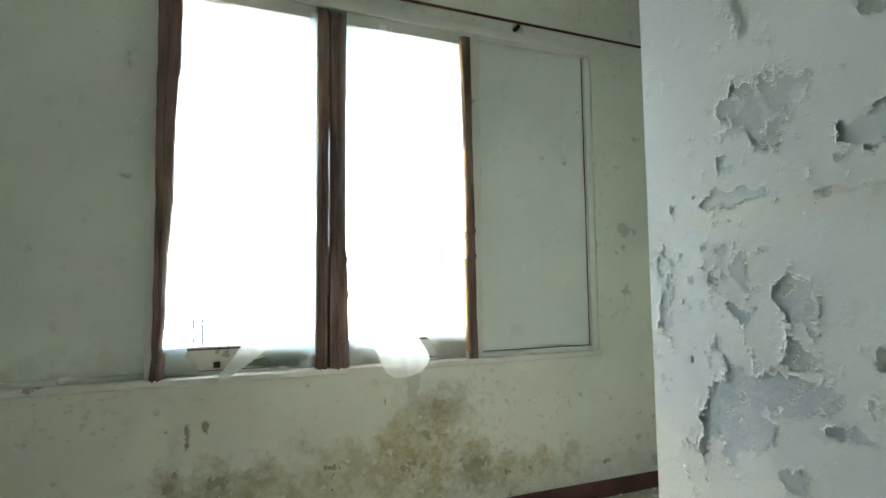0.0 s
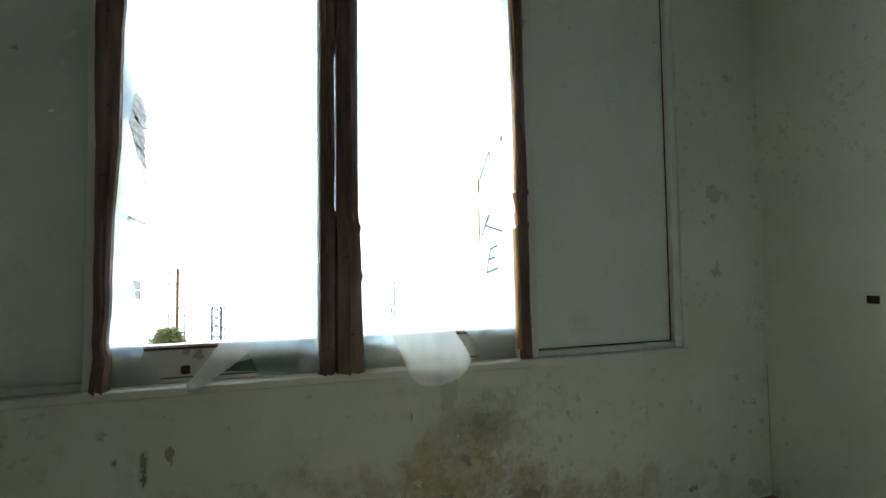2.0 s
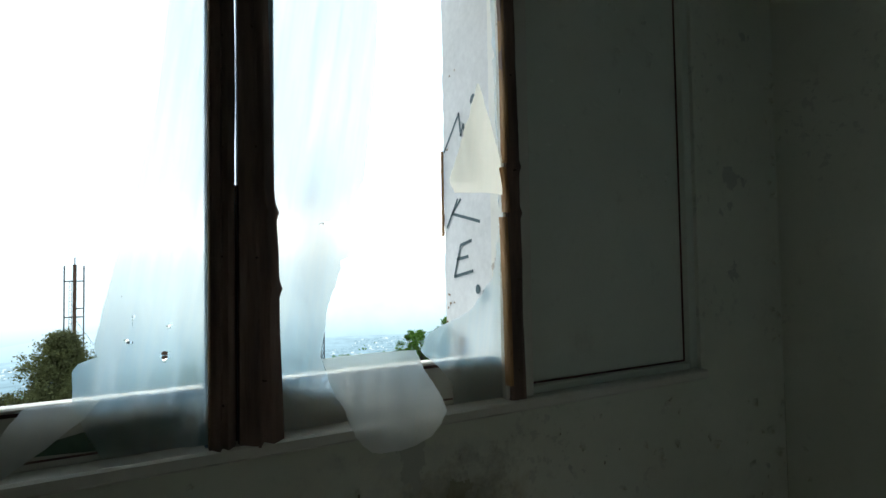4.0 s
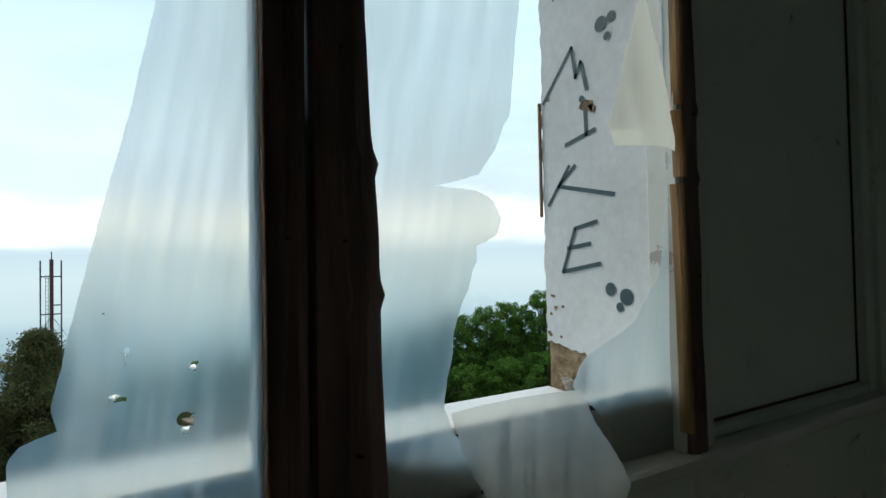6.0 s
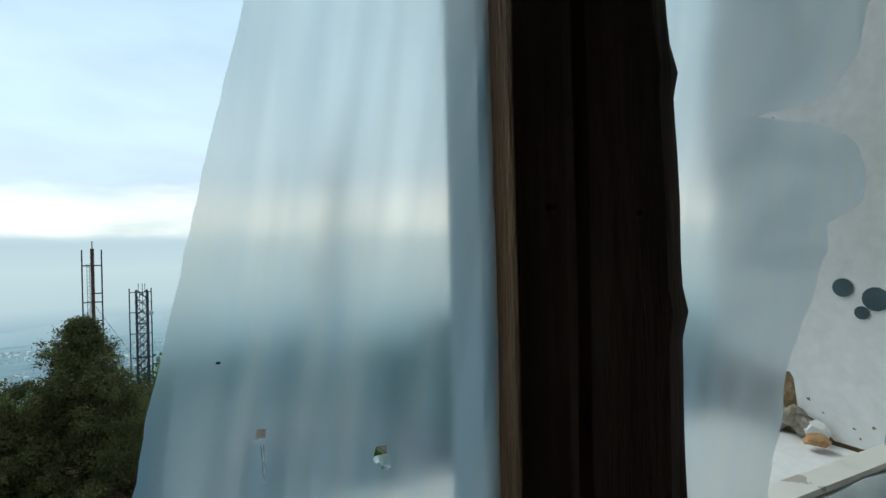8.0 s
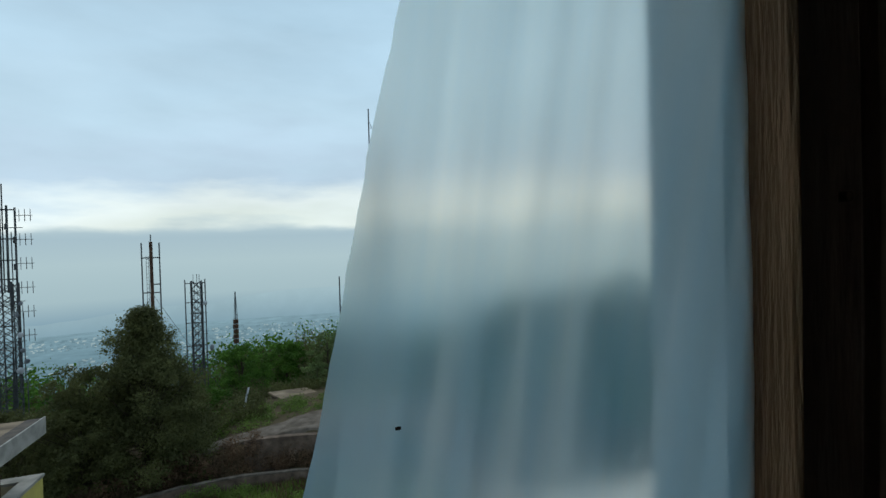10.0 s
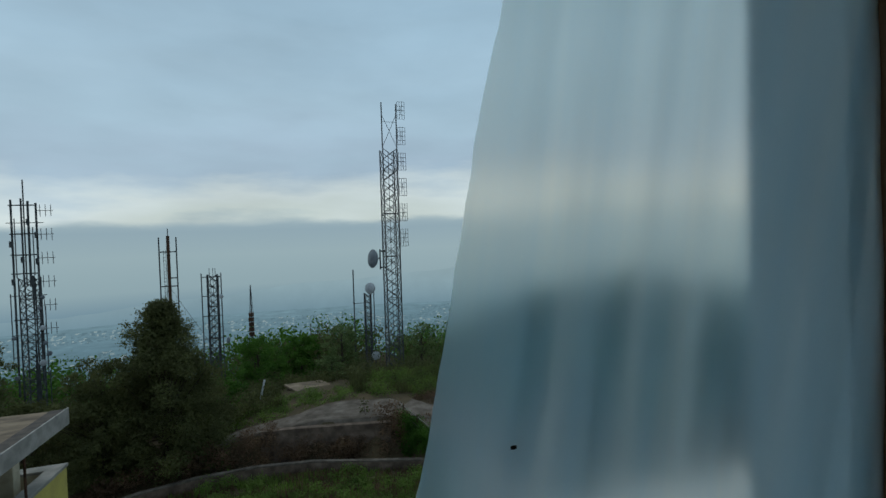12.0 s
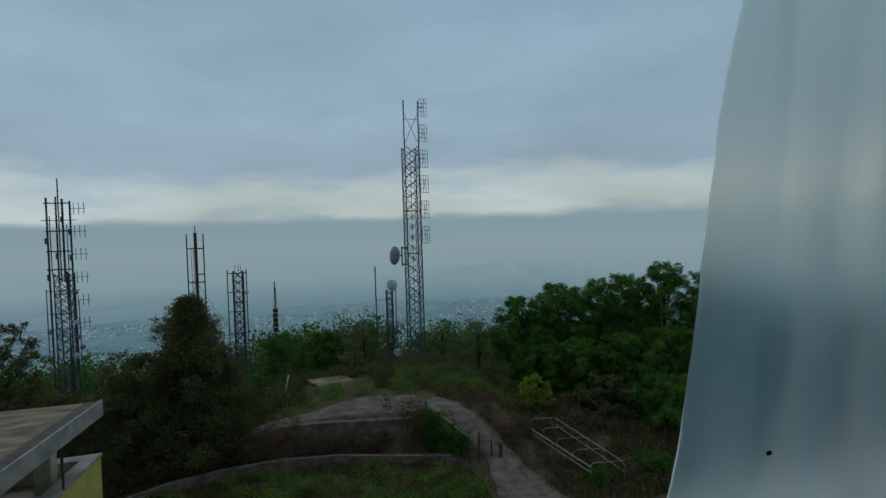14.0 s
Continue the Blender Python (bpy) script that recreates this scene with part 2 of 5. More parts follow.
TRIM = worn_paint("white_trim_paint", (0.78, 0.77, 0.71), (0.68, 0.67, 0.60), (0.38, 0.33, 0.27), 0.66, 7.0, (), 0.3, 0.5)
# Blue paints in the sky light that the sheet casts on the mullion.
MULLION = worn_paint("sky_tinged_frame_paint", (0.27, 0.36, 0.44), (0.21, 0.29, 0.36), (0.22, 0.19, 0.15), 0.64, 7.0, (), 0.3, 0.5)
WOOD = mat("weathered_batten_wood", (0.27, 0.17, 0.14), (0.13, 0.085, 0.07), 9, 0.8, 0.5, 28, stretch=(2.6, 2.6, 0.3), third=(0.36, 0.26, 0.22))
SPLIT = mat("fresh_split_wood", (0.55, 0.32, 0.14), (0.36, 0.18, 0.08), 8, 0.7, 0.5, 60, stretch=(6, 6, 0.5))
DAYLIT_EDGE = mat("daylit_batten_wood", (0.34, 0.20, 0.11), (0.20, 0.11, 0.06), 8, 0.7, 0.5, 60, stretch=(6, 6, 0.5))
GREENP = mat("old_green_paint", (0.10, 0.20, 0.13), (0.06, 0.11, 0.07), 9, 0.6, 0.4, 40, third=(0.25, 0.20, 0.13))
GREYFELT = mat("grey_weathered_felt", (0.34, 0.34, 0.32), (0.20, 0.20, 0.19), 8, 0.9, 0.6, 40, stretch=(1, 2, 6))
BASE = mat("brown_baseboard", (0.15, 0.06, 0.045), (0.09, 0.04, 0.03), 6, 0.6, 0.2, 40)
REVEAL = mat("white_reveal_plaster", (0.78, 0.79, 0.78), (0.70, 0.71, 0.69), 3, 0.8, 0.07, 45)
STONE = mat("broken_masonry", (0.36, 0.25, 0.14), (0.17, 0.11, 0.065), 16, 0.95, 1.0, 60, third=(0.42, 0.33, 0.24))
MORTAR = mat("grey_mortar", (0.42, 0.38, 0.31), (0.27, 0.24, 0.19), 18, 0.95, 1.0, 60)
PAINT = mat("grey_green_spray_paint", (0.05, 0.10, 0.11), (0.035, 0.07, 0.08), 20, 0.6, 0.1, 60)
RUST = mat("rusted_steel", (0.12, 0.06, 0.035), (0.05, 0.03, 0.02), 14, 0.75, 0.4, 60, metal=0.5)
STEEL = mat("galvanised_mast_steel", (0.058, 0.064, 0.068), (0.032, 0.036, 0.04), 3, 0.8, 0.1, 30)
DISHW = mat("white_dish", (0.46, 0.48, 0.5), (0.36, 0.38, 0.4), 3, 0.6, 0.05, 20)
DISHG = mat("grey_dish", (0.16, 0.18, 0.2), (0.11, 0.12, 0.14), 3, 0.5, 0.05, 20)
GRASS = mat("rough_grass", (0.085, 0.064, 0.038), (0.05, 0.042, 0.024), 0.9, 0.95, 1.0, 9, third=(0.11, 0.078, 0.048))
ROAD = mat("worn_concrete_road", (0.142, 0.118, 0.098), (0.075, 0.060, 0.048), 2.6, 0.95, 0.5, 45, third=(0.19, 0.165, 0.142), detail=12)
RETAIN = mat("old_retaining_wall", (0.155, 0.115, 0.09), (0.075, 0.055, 0.043), 3.2, 0.95, 1.0, 12, third=(0.21, 0.17, 0.14), detail=10)
KERB = mat("garden_kerb_concrete", (0.135, 0.115, 0.098), (0.07, 0.058, 0.048), 3.6, 0.95, 0.7, 16, third=(0.18, 0.16, 0.14), detail=9)
ROOF = mat("weathered_roof_screed", (0.225, 0.172, 0.122), (0.10, 0.078, 0.058), 2.2, 0.95, 0.5, 14, third=(0.27, 0.215, 0.16), detail=10, stretch=(0.6, 1.6, 1))
ROOFEDGE = mat("dark_roof_felt", (0.075, 0.058, 0.045), (0.04, 0.03, 0.025), 4, 0.95, 0.6, 20, third=(0.12, 0.10, 0.08))
YELLOW = mat("yellow_render", (0.46, 0.39, 0.09), (0.36, 0.30, 0.08), 2, 0.85, 0.2, 20, third=(0.43, 0.38, 0.20), detail=9)
CREAM = mat("stained_cream_render", (0.50, 0.45, 0.33), (0.36, 0.32, 0.23), 3, 0.9, 0.3, 20, third=(0.56, 0.51, 0.39), detail=9)
CONC = mat("pale_concrete", (0.32, 0.30, 0.27), (0.20, 0.19, 0.17), 3, 0.9, 0.3, 20)
PIPE = mat("pale_weathered_pipe", (0.19, 0.175, 0.145), (0.09, 0.08, 0.065), 6, 0.7, 0.2, 30)
BARK = mat("dark_bark", (0.07, 0.055, 0.04), (0.04, 0.03, 0.025), 8, 0.95, 0.8, 20)


for rough_thing in (GRASS, ROAD, RETAIN, KERB, ROOF, BARK):
    rough_thing.node_tree.nodes["Principled BSDF"].inputs["Specular IOR Level"].default_value = 0.1


def leaf(name, *colors):
    """Matte leaf tones, drifting from spray to spray, that let some light through."""
    m = mat(name, colors[0], colors[1], 1.3, 0.75, 0.1, 10, third=colors[2])
    nt = m.node_tree
    bs = nt.nodes["Principled BSDF"]
    bs.inputs["Specular IOR Level"].default_value = 0.15
    out = nt.nodes["Material Output"]
    tr = nt.nodes.new("ShaderNodeBsdfTranslucent")
    mx = nt.nodes.new("ShaderNodeMixShader")
    mx.inputs[0].default_value = 0.42
    nt.links.new(bs.inputs["Base Color"].links[0].from_socket, tr.inputs["Color"])
    nt.links.new(bs.outputs[0], mx.inputs[1])
    nt.links.new(tr.outputs[0], mx.inputs[2])
    nt.links.new(mx.outputs[0], out.inputs["Surface"])
    return m


LEAF_DARK = leaf("dark_oak_leaves", (0.115, 0.124, 0.046), (0.060, 0.066, 0.026), (0.19, 0.20, 0.07))
LEAF_GREEN = leaf("spring_green_leaves", (0.09, 0.19, 0.027), (0.042, 0.095, 0.015), (0.16, 0.29, 0.045))
LEAF_BROWN = leaf("dry_bramble_leaves", (0.165, 0.105, 0.066), (0.085, 0.056, 0.038), (0.23, 0.16, 0.09))
LEAF_PALE = leaf("pale_bush_leaves", (0.14, 0.19, 0.07), (0.08, 0.115, 0.04), (0.26, 0.30, 0.14))
LEAF_GRASS = leaf("rank_weed_leaves", (0.145, 0.22, 0.045), (0.085, 0.13, 0.03), (0.21, 0.30, 0.068))
LEAF_LIME = leaf("yellow_green_bush_leaves", (0.24, 0.32, 0.05), (0.14, 0.20, 0.03), (0.36, 0.44, 0.09))


# ---------- builders ----------
def mesh_ob(name, bm, material, parent=None):
    me = bpy.data.meshes.new(name)
    bm.to_mesh(me)
    bm.free()
    me.materials.append(material)
    ob = new(name, me)
    if parent:
        ob.parent = parent
    return ob


def part(name, bm, material, parent, label=""):
    ob = mesh_ob(name, bm, material, parent)
    if label:
        ob["label"] = label
    return ob


def raw(name, verts, faces, material, parent=None, smooth=False):
    me = bpy.data.meshes.new(name)
    me.from_pydata([tuple(v) for v in verts], [], [tuple(f) for f in faces])
    me.materials.append(material)
    if smooth:
        me.polygons.foreach_set("use_smooth", [True] * len(me.polygons))
    me.update()
    ob = new(name, me)
    if parent:
        ob.parent = parent
    return ob


def box(bm, x0, x1, y0, y1, z0, z1, bevel=0.0):
    m = Matrix.Translation(((x0 + x1) / 2, (y0 + y1) / 2, (z0 + z1) / 2)) @ Matrix.Diagonal((x1 - x0, y1 - y0, z1 - z0, 1))
    r = bmesh.ops.create_cube(bm, size=1, matrix=m)
    if bevel:
        es = list({e for v in r["verts"] for e in v.link_edges})
        bmesh.ops.bevel(bm, geom=es, offset=bevel, segments=1, affect="EDGES")
    return bm


def boxes(*rows, bevel=0.0):
    bm = bmesh.new()
    for r in rows:
        box(bm, *r, bevel=bevel)
    return bm


def tube(bm, a, b, r0, r1=None, n=6):
    a, b = Vector(a), Vector(b)
    r1 = r0 if r1 is None else r1
    d = b - a
    q = d.to_track_quat("Z", "Y").to_matrix()
    ring = []
    for p, r in ((a, r0), (b, r1)):
        ring.append([bm.verts.new(p + q @ Vector((r * math.cos(k * 2 * math.pi / n), r * math.sin(k * 2 * math.pi / n), 0))) for k in range(n)])
    for k in range(n):
        bm.faces.new((ring[0][k], ring[0][(k + 1) % n], ring[1][(k + 1) % n], ring[1][k]))
    bm.faces.new(ring[0][::-1])
    bm.faces.new(ring[1])


def tubes(segs, r, n=5):
    bm = bmesh.new()
    for a, b in segs:
        tube(bm, a, b, r, n=n)
    return bm


def setting(ob, label, category):
    return tagged(ob, label, category, kind="structure")


def empty(name, x=0, y=0, z=0):
    ob = new(name)
    ob.location = (x, y, z)
    return ob


def lerp_keys(keys, z):
    """Values between the rows of a table sorted by its first column."""
    if z <= keys[0][0]:
        return keys[0][1:]
    for a, b in zip(keys, keys[1:]):
        if z <= b[0]:
            k = (z - a[0]) / (b[0] - a[0])
            return tuple(u + (v - u) * k for u, v in zip(a[1:], b[1:]))
    return keys[-1][1:]


def smooth(a, b, v):
    k = max(0.0, min(1.0, (v - a) / (b - a)))
    return k * k * (3 - 2 * k)


# ---------- the room ----------
setting(mesh_ob("wall_window", boxes(
    (-2.6, -1.10, 0, 0.46, 0, 3.5),
    (-1.10, 2.180, 0, 0.46, 0, 0.88),
    (-1.10, 2.180, 0, 0.46, 2.83, 3.5),
    (2.180, 3.0, 0, 0.46, 0, 3.5)), WALL), "pale green painted wall with peeling paint and damp stains", "wall")
setting(mesh_ob("wall_panel_right", boxes((1.362, 2.180, 0.045, 0.455, 0.88, 2.83)), PANEL), "recessed grey-green painted panel beside the window", "wall panel")
setting(mesh_ob("wall_panel_left", boxes((-1.10, -0.330, 0.045, 0.455, 0.88, 2.83)), PANEL), "recessed grey-green painted panel beside the window", "wall panel")
setting(mesh_ob("wall_right", boxes((2.725, 3.0, -1.5, 0.0, 0, 3.5)), WALL), "pale green painted side wall", "wall")
setting(mesh_ob("wall_pier", boxes((1.265, 3.0, -4.6, -1.41, 0, 3.5), bevel=0.012), PIER), "white wall with badly peeling paint and blue-grey patches", "wall")
setting(mesh_ob("wall_left", boxes((-2.6, -2.35, -4.6, 0, 0, 3.5)), WALL), "pale green painted side wall", "wall")
setting(mesh_ob("wall_back", boxes((-2.6, 3.0, -4.85, -4.6, 0, 3.5)), WALL), "pale painted back wall", "wall")
setting(mesh_ob("floor", boxes((-2.6, 3.0, -4.85, 0.46, -0.2, 0)), FLOOR), "dirty floor strewn with fallen paint flakes", "floor")
setting(mesh_ob("ceiling", boxes((-2.6, 3.0, -4.85, 0.46, 3.5, 3.7)), CEIL), "pale painted ceiling", "ceiling")
setting(mesh_ob("baseboard", boxes((-2.35, 2.725, -0.018, 0, 0, 0.10), (2.707, 2.725, -1.41, -0.018, 0, 0.10), bevel=0.003), BASE), "dark brown painted baseboard", "baseboard")
setting(mesh_ob("window_ledge", boxes((-1.13, 2.185, -0.03, 0.06, 0.86, 0.895), bevel=0.006), TRIM), "narrow white-painted ledge below the window and panels", "trim")
setting(mesh_ob("trim", boxes((-1.13, 2.16, -0.012, 0.05, 2.80, 2.86), bevel=0.004), TRIM), "white-painted head trim above the window", "trim")


# ---------- window ----------
window = setting(empty("window_1", 0.5, 0.0, 0.9), "old wooden window frame, glassless, covered in torn plastic", "window")


def under(ob, parent):
    """Hang ob under parent without moving it."""
    ob.parent = parent
    ob.matrix_parent_inverse = Matrix.Translation(-Vector(parent.location))
    return ob


def wpart(name, bm, material, parent, label=""):
    ob = mesh_ob(name, bm, material)
    if label:
        ob["label"] = label
    return under(ob, parent)


for x0, x1 in ((-0.332, -0.262), (1.262, 1.366)):
    wpart("window_jamb", boxes((x0, x1, -0.008, 0.07, 0.895, 2.80), bevel=0.004), TRIM, window)
wpart("mullion", boxes((0.421, 0.4875, 0.0, 0.055, 0.895, 2.80), bevel=0.003), MULLION, window, "worn painted mullion half, coloured with the blue sky light of the sheet")
wpart("mullion", boxes((0.4935, 0.580, 0.0, 0.055, 0.895, 2.80), bevel=0.003), MULLION, window, "worn painted mullion half, coloured with the blue sky light of the sheet")
# Made-up filler blocks daylight along two lengths of the mullion joint.
wpart("joint_blocker", boxes((0.4876, 0.4934, 0.02, 0.05, 0.895, 1.52), (0.4876, 0.4934, 0.02, 0.05, 2.15, 2.80)), BASE, window, "dark filler strip added to keep daylight out of the mullion joint")
wpart("top_rail", boxes((-0.262, 0.420, 0.004, 0.06, 2.73, 2.80), (0.581, 1.261, 0.004, 0.06, 2.73, 2.80), bevel=0.003), TRIM, window)
for x0, x1 in ((-0.262, 0.420), (0.581, 1.261)):
    rail = wpart("bottom_rail", boxes((x0, x1, 0.034, 0.075, 0.895, 1.03), bevel=0.004), TRIM, window, "white-painted bottom rail, flaking to older green")
    under(mesh_ob("rail_bead", boxes((x0, x1, 0.030, 0.034, 1.012, 1.020), (x0, x1, 0.030, 0.034, 0.912, 0.916)), BASE), window)
bm = bmesh.new()
pts = ((0.085, 0.926), (0.22, 0.918), (0.37, 0.935), (0.372, 0.972), (0.30, 0.974), (0.20, 0.966), (0.12, 0.950))
for yy in (0.0335, 0.0305):
    ring = [bm.verts.new((x, yy, z)) for x, z in pts]
    bm.faces.new(ring)
under(mesh_ob("bare_green_patch", bm, GREENP), window)
under(mesh_ob("hinge_stub", boxes((-0.045, -0.015, 0.024, 0.034, 0.925, 0.955), bevel=0.003), RUST), window)
setting(mesh_ob("window_sill", boxes((-0.30, 1.304, 0.06, 0.468, 0.84, 0.934), bevel=0.006), REVEAL), "white-painted masonry outer window sill with grit", "window sill")


def batten(keys, y0, seed, ragged=1.0, knots=(), material=None):
    """A rough split-wood strip with wavering edges. keys: rows of z, left edge, right edge from the bottom up."""
    verts, faces = [], []
    n = 90
    z0, z1 = keys[0][0], keys[-1][0]
    for i in range(n + 1):
        z = z0 + (z1 - z0) * i / n
        x0, x1 = lerp_keys(keys, z)
        w = noise.noise(Vector((seed, z * 2.2, 0))) * 0.006 * ragged
        w2 = noise.noise(Vector((seed + 9, z * 3.1, 0))) * 0.007 * ragged
        f = noise.noise(Vector((seed + 20, z * 9, 0))) * 0.003 * ragged + noise.noise(Vector((seed + 50, z * 40, 0))) * 0.0012 * ragged
        d = noise.noise(Vector((seed + 30, z * 4, 0))) * 0.006 * ragged
        bulge = sum(0.008 * math.exp(-((z - g) / 0.012) ** 2) for g in knots)
        a, b = x0 + w * 0.6 + f, x1 + w2 + f * 0.8 + bulge
        g1 = noise.noise(Vector((seed + 40, z * 3, 0))) * 0.12
        fy = y0 + d
        row = ((a, 0.0), (a + 0.002, fy + 0.006), (a + (b - a) * (0.25 + g1), fy), (a + (b - a) * (0.42 + g1), fy - 0.003), (a + (b - a) * (0.5 + g1), fy + 0.004), (a + (b - a) * (0.72 + g1 * 0.5), fy - 0.002 + f), (b - 0.003, fy + 0.005), (b, 0.0))
        verts += [(px, py, z) for px, py in row]
    for i in range(n):
        for k in range(7):
            p = i * 8 + k
            faces.append((p, p + 8, p + 9, p + 1))
        faces.append((i * 8 + 7, i * 8 + 15, i * 8 + 8, i * 8))
    faces.append(tuple(range(8)))
    faces.append(tuple(n * 8 + k for k in range(7, -1, -1)))
    return raw("batten", verts, faces, material or WOOD)


for keys, y0, seed, ragged, knots, mt in (
        (((0.885, -0.312, -0.252), (1.00, -0.300, -0.246), (1.04, -0.305, -0.262), (1.4, -0.302, -0.244), (2.74, -0.318, -0.208)), -0.028, 3, 1.2, (), WOOD),
        (((0.885, 0.428, 0.4875), (2.78, 0.426, 0.4875)), -0.026, 11, 0.3, (), WOOD),
        (((0.885, 0.4935, 0.600), (1.2, 0.4935, 0.592), (1.35, 0.4935, 0.588), (1.5, 0.4935, 0.578), (1.9, 0.4935, 0.568), (2.77, 0.4935, 0.562)), -0.028, 23, 0.4, (1.454, 1.266), WOOD),
        (((0.89, 1.272, 1.332), (1.5, 1.270, 1.322), (2.2, 1.254, 1.314), (2.77, 1.246, 1.308)), -0.022, 41, 0.7, (1.475, 1.62), WOOD)):
    b = tagged(batten(keys, y0, seed, ragged, knots, mt), "rough brown split-wood batten nailed over the plastic", "batten", "battens on the window frame")
    rnd = random.Random(seed)
    for k in range(6):
        z = 1.0 + 0.3 * k + rnd.uniform(-0.05, 0.05)
        x0, x1 = lerp_keys(keys, z)
        bm = bmesh.new()
        tube(bm, ((x0 + x1) / 2 + rnd.uniform(-0.01, 0.01), y0 - 0.006, z), ((x0 + x1) / 2, y0 + 0.01, z), 0.0025, 0.0025, 8)
        part("nail_head", bm, RUST, b, "rusty nail head")
# Added strip: its lighter brown paints daylight onto the batten's side face.
tagged(batten(((0.9, 0.4275, 0.4345), (1.6, 0.4265, 0.434), (2.77, 0.4255, 0.433)), -0.0245, 77, 0.25, (), DAYLIT_EDGE), "thin strip along the mullion batten, coloured as its daylit brown side", "batten", "battens on the window frame")
for z0, z1 in ((0.94, 1.46), (1.475, 1.615), (1.63, 2.74)):
    tagged(batten(((z0, 1.262, 1.284), ((z0 + z1) / 2, 1.259, 1.282), (z1, 1.250 if z1 < 2 else 1.240, 1.274 if z1 < 2 else 1.262)), -0.020, 60 + z0, 0.4, (), SPLIT), "pale splintered inner edge of the batten", "batten", "battens on the window frame")

# ---------- torn plastic ----------
def sheet(name, keys, y, seed, label, cols=56, rows=220, amp=0.006, ragged=(0.0, 0.0), holes=(), pleat=0.0):
    """keys: rows of z, left edge, right edge from the bottom up. y: depth, or a function of x and z."""
    verts, faces = [], []
    z0, z1 = keys[0][0], keys[-1][0]
    for layer in (0.0, 0.0007):
        for j in range(rows + 1):
            z = z0 + (z1 - z0) * j / rows
            a, b = lerp_keys(keys, z)
            a += ragged[0] * (noise.noise(Vector((seed, z * 28, 0))) + 0.6 * noise.noise(Vector((seed, z * 90, 3))))
            b += ragged[1] * (noise.noise(Vector((seed + 5, z * 28, 0))) + 0.6 * noise.noise(Vector((seed + 5, z * 90, 3))))
            for i in range(cols + 1):
                x = a + (b - a) * i / cols
                yy = y(x, z) if callable(y) else y
                yy += amp * noise.noise(Vector((x * 5 + seed, z * 1.6, seed))) + amp * 0.8 * noise.noise(Vector((x * 26 + z * 3, z * 1.8, seed + 4)))
                if pleat:
                    q = x - 0.17 * (z - 1.3) + 0.035 * noise.noise(Vector((x * 6, z * 2.5, seed + 11)))
                    yy += pleat * (0.6 + noise.noise(Vector((q * 9, z * 1.2, seed)))) * math.sin(q * 190) * math.exp(-2.0 * max(0.0, 0.29 - x) / 0.1)
                yy += amp * 0.12 * noise.noise(Vector((x * 60, z * 30, seed + 8)))
                for hx, hz, rx, rz in holes:
                    rim = math.hypot((x - hx) / rx, (z - hz) / rz)
                    if 0.6 < rim < 1.45:
                        x, zr = hx + (x - hx) / rim, hz + (z - hz) / rim
                        break
                else:
                    zr = z
                p = Vector((x, yy + layer, zr))
                verts.append(p)
    w = cols + 1
    off = (rows + 1) * w
    for j in range(rows):
        for i in range(cols):
            p = j * w + i
            m = (verts[p] + verts[p + w + 1]) / 2
            if any(((m.x - hx) / rx) ** 2 + ((m.z - hz) / rz) ** 2 < 1 for hx, hz, rx, rz in holes):
                continue
            faces.append((p, p + 1, p + w + 1, p + w))
            q = p + off
            faces.append((q, q + w, q + w + 1, q + 1))
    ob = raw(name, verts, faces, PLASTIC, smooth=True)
    return tagged(ob, label, "plastic sheet", "torn plastic on the window")


# left opening: the big piece that hangs from the mullion
big_sheet = sheet("plastic_sheet", [(0.905, 0.22, 0.436), (0.95, 0.195, 0.436), (1.03, 0.165, 0.436), (1.10, 0.165, 0.436), (1.118, 0.178, 0.436), (1.122, 0.209, 0.436), (1.15, 0.203, 0.436), (1.22, 0.217, 0.436), (1.37, 0.250, 0.436), (1.50, 0.281, 0.436), (1.70, 0.321, 0.436), (2.1, 0.36, 0.436), (2.76, 0.39, 0.436)],
      lambda x, z: 0.020 * (1 - smooth(0.35, 0.414, x)) - 0.005, 2.0, "milky torn plastic sheet hanging from the mullion", cols=90, rows=320, ragged=(0.0012, 0.0), amp=0.005, pleat=0.0010,
      holes=((0.338, 1.118, 0.010, 0.009), (0.276, 1.207, 0.003, 0.003), (0.349, 1.184, 0.005, 0.003), (0.268, 1.152, 0.006, 0.003)))
# left opening: the strip left along the jamb
sheet("plastic_sheet", [(0.90, -0.26, -0.10), (0.94, -0.26, -0.11), (0.985, -0.26, -0.165), (1.06, -0.26, -0.155), (1.10, -0.26, -0.125), (1.2, -0.26, -0.185), (1.45, -0.26, -0.215), (1.80, -0.26, -0.215), (1.9, -0.26, -0.2), (2.0, -0.26, -0.135), (2.3, -0.26, -0.08), (2.75, -0.26, 0.0)],
      0.016, 7.0, "strip of milky plastic clinging along the window jamb", cols=12, ragged=(0.0, 0.006))
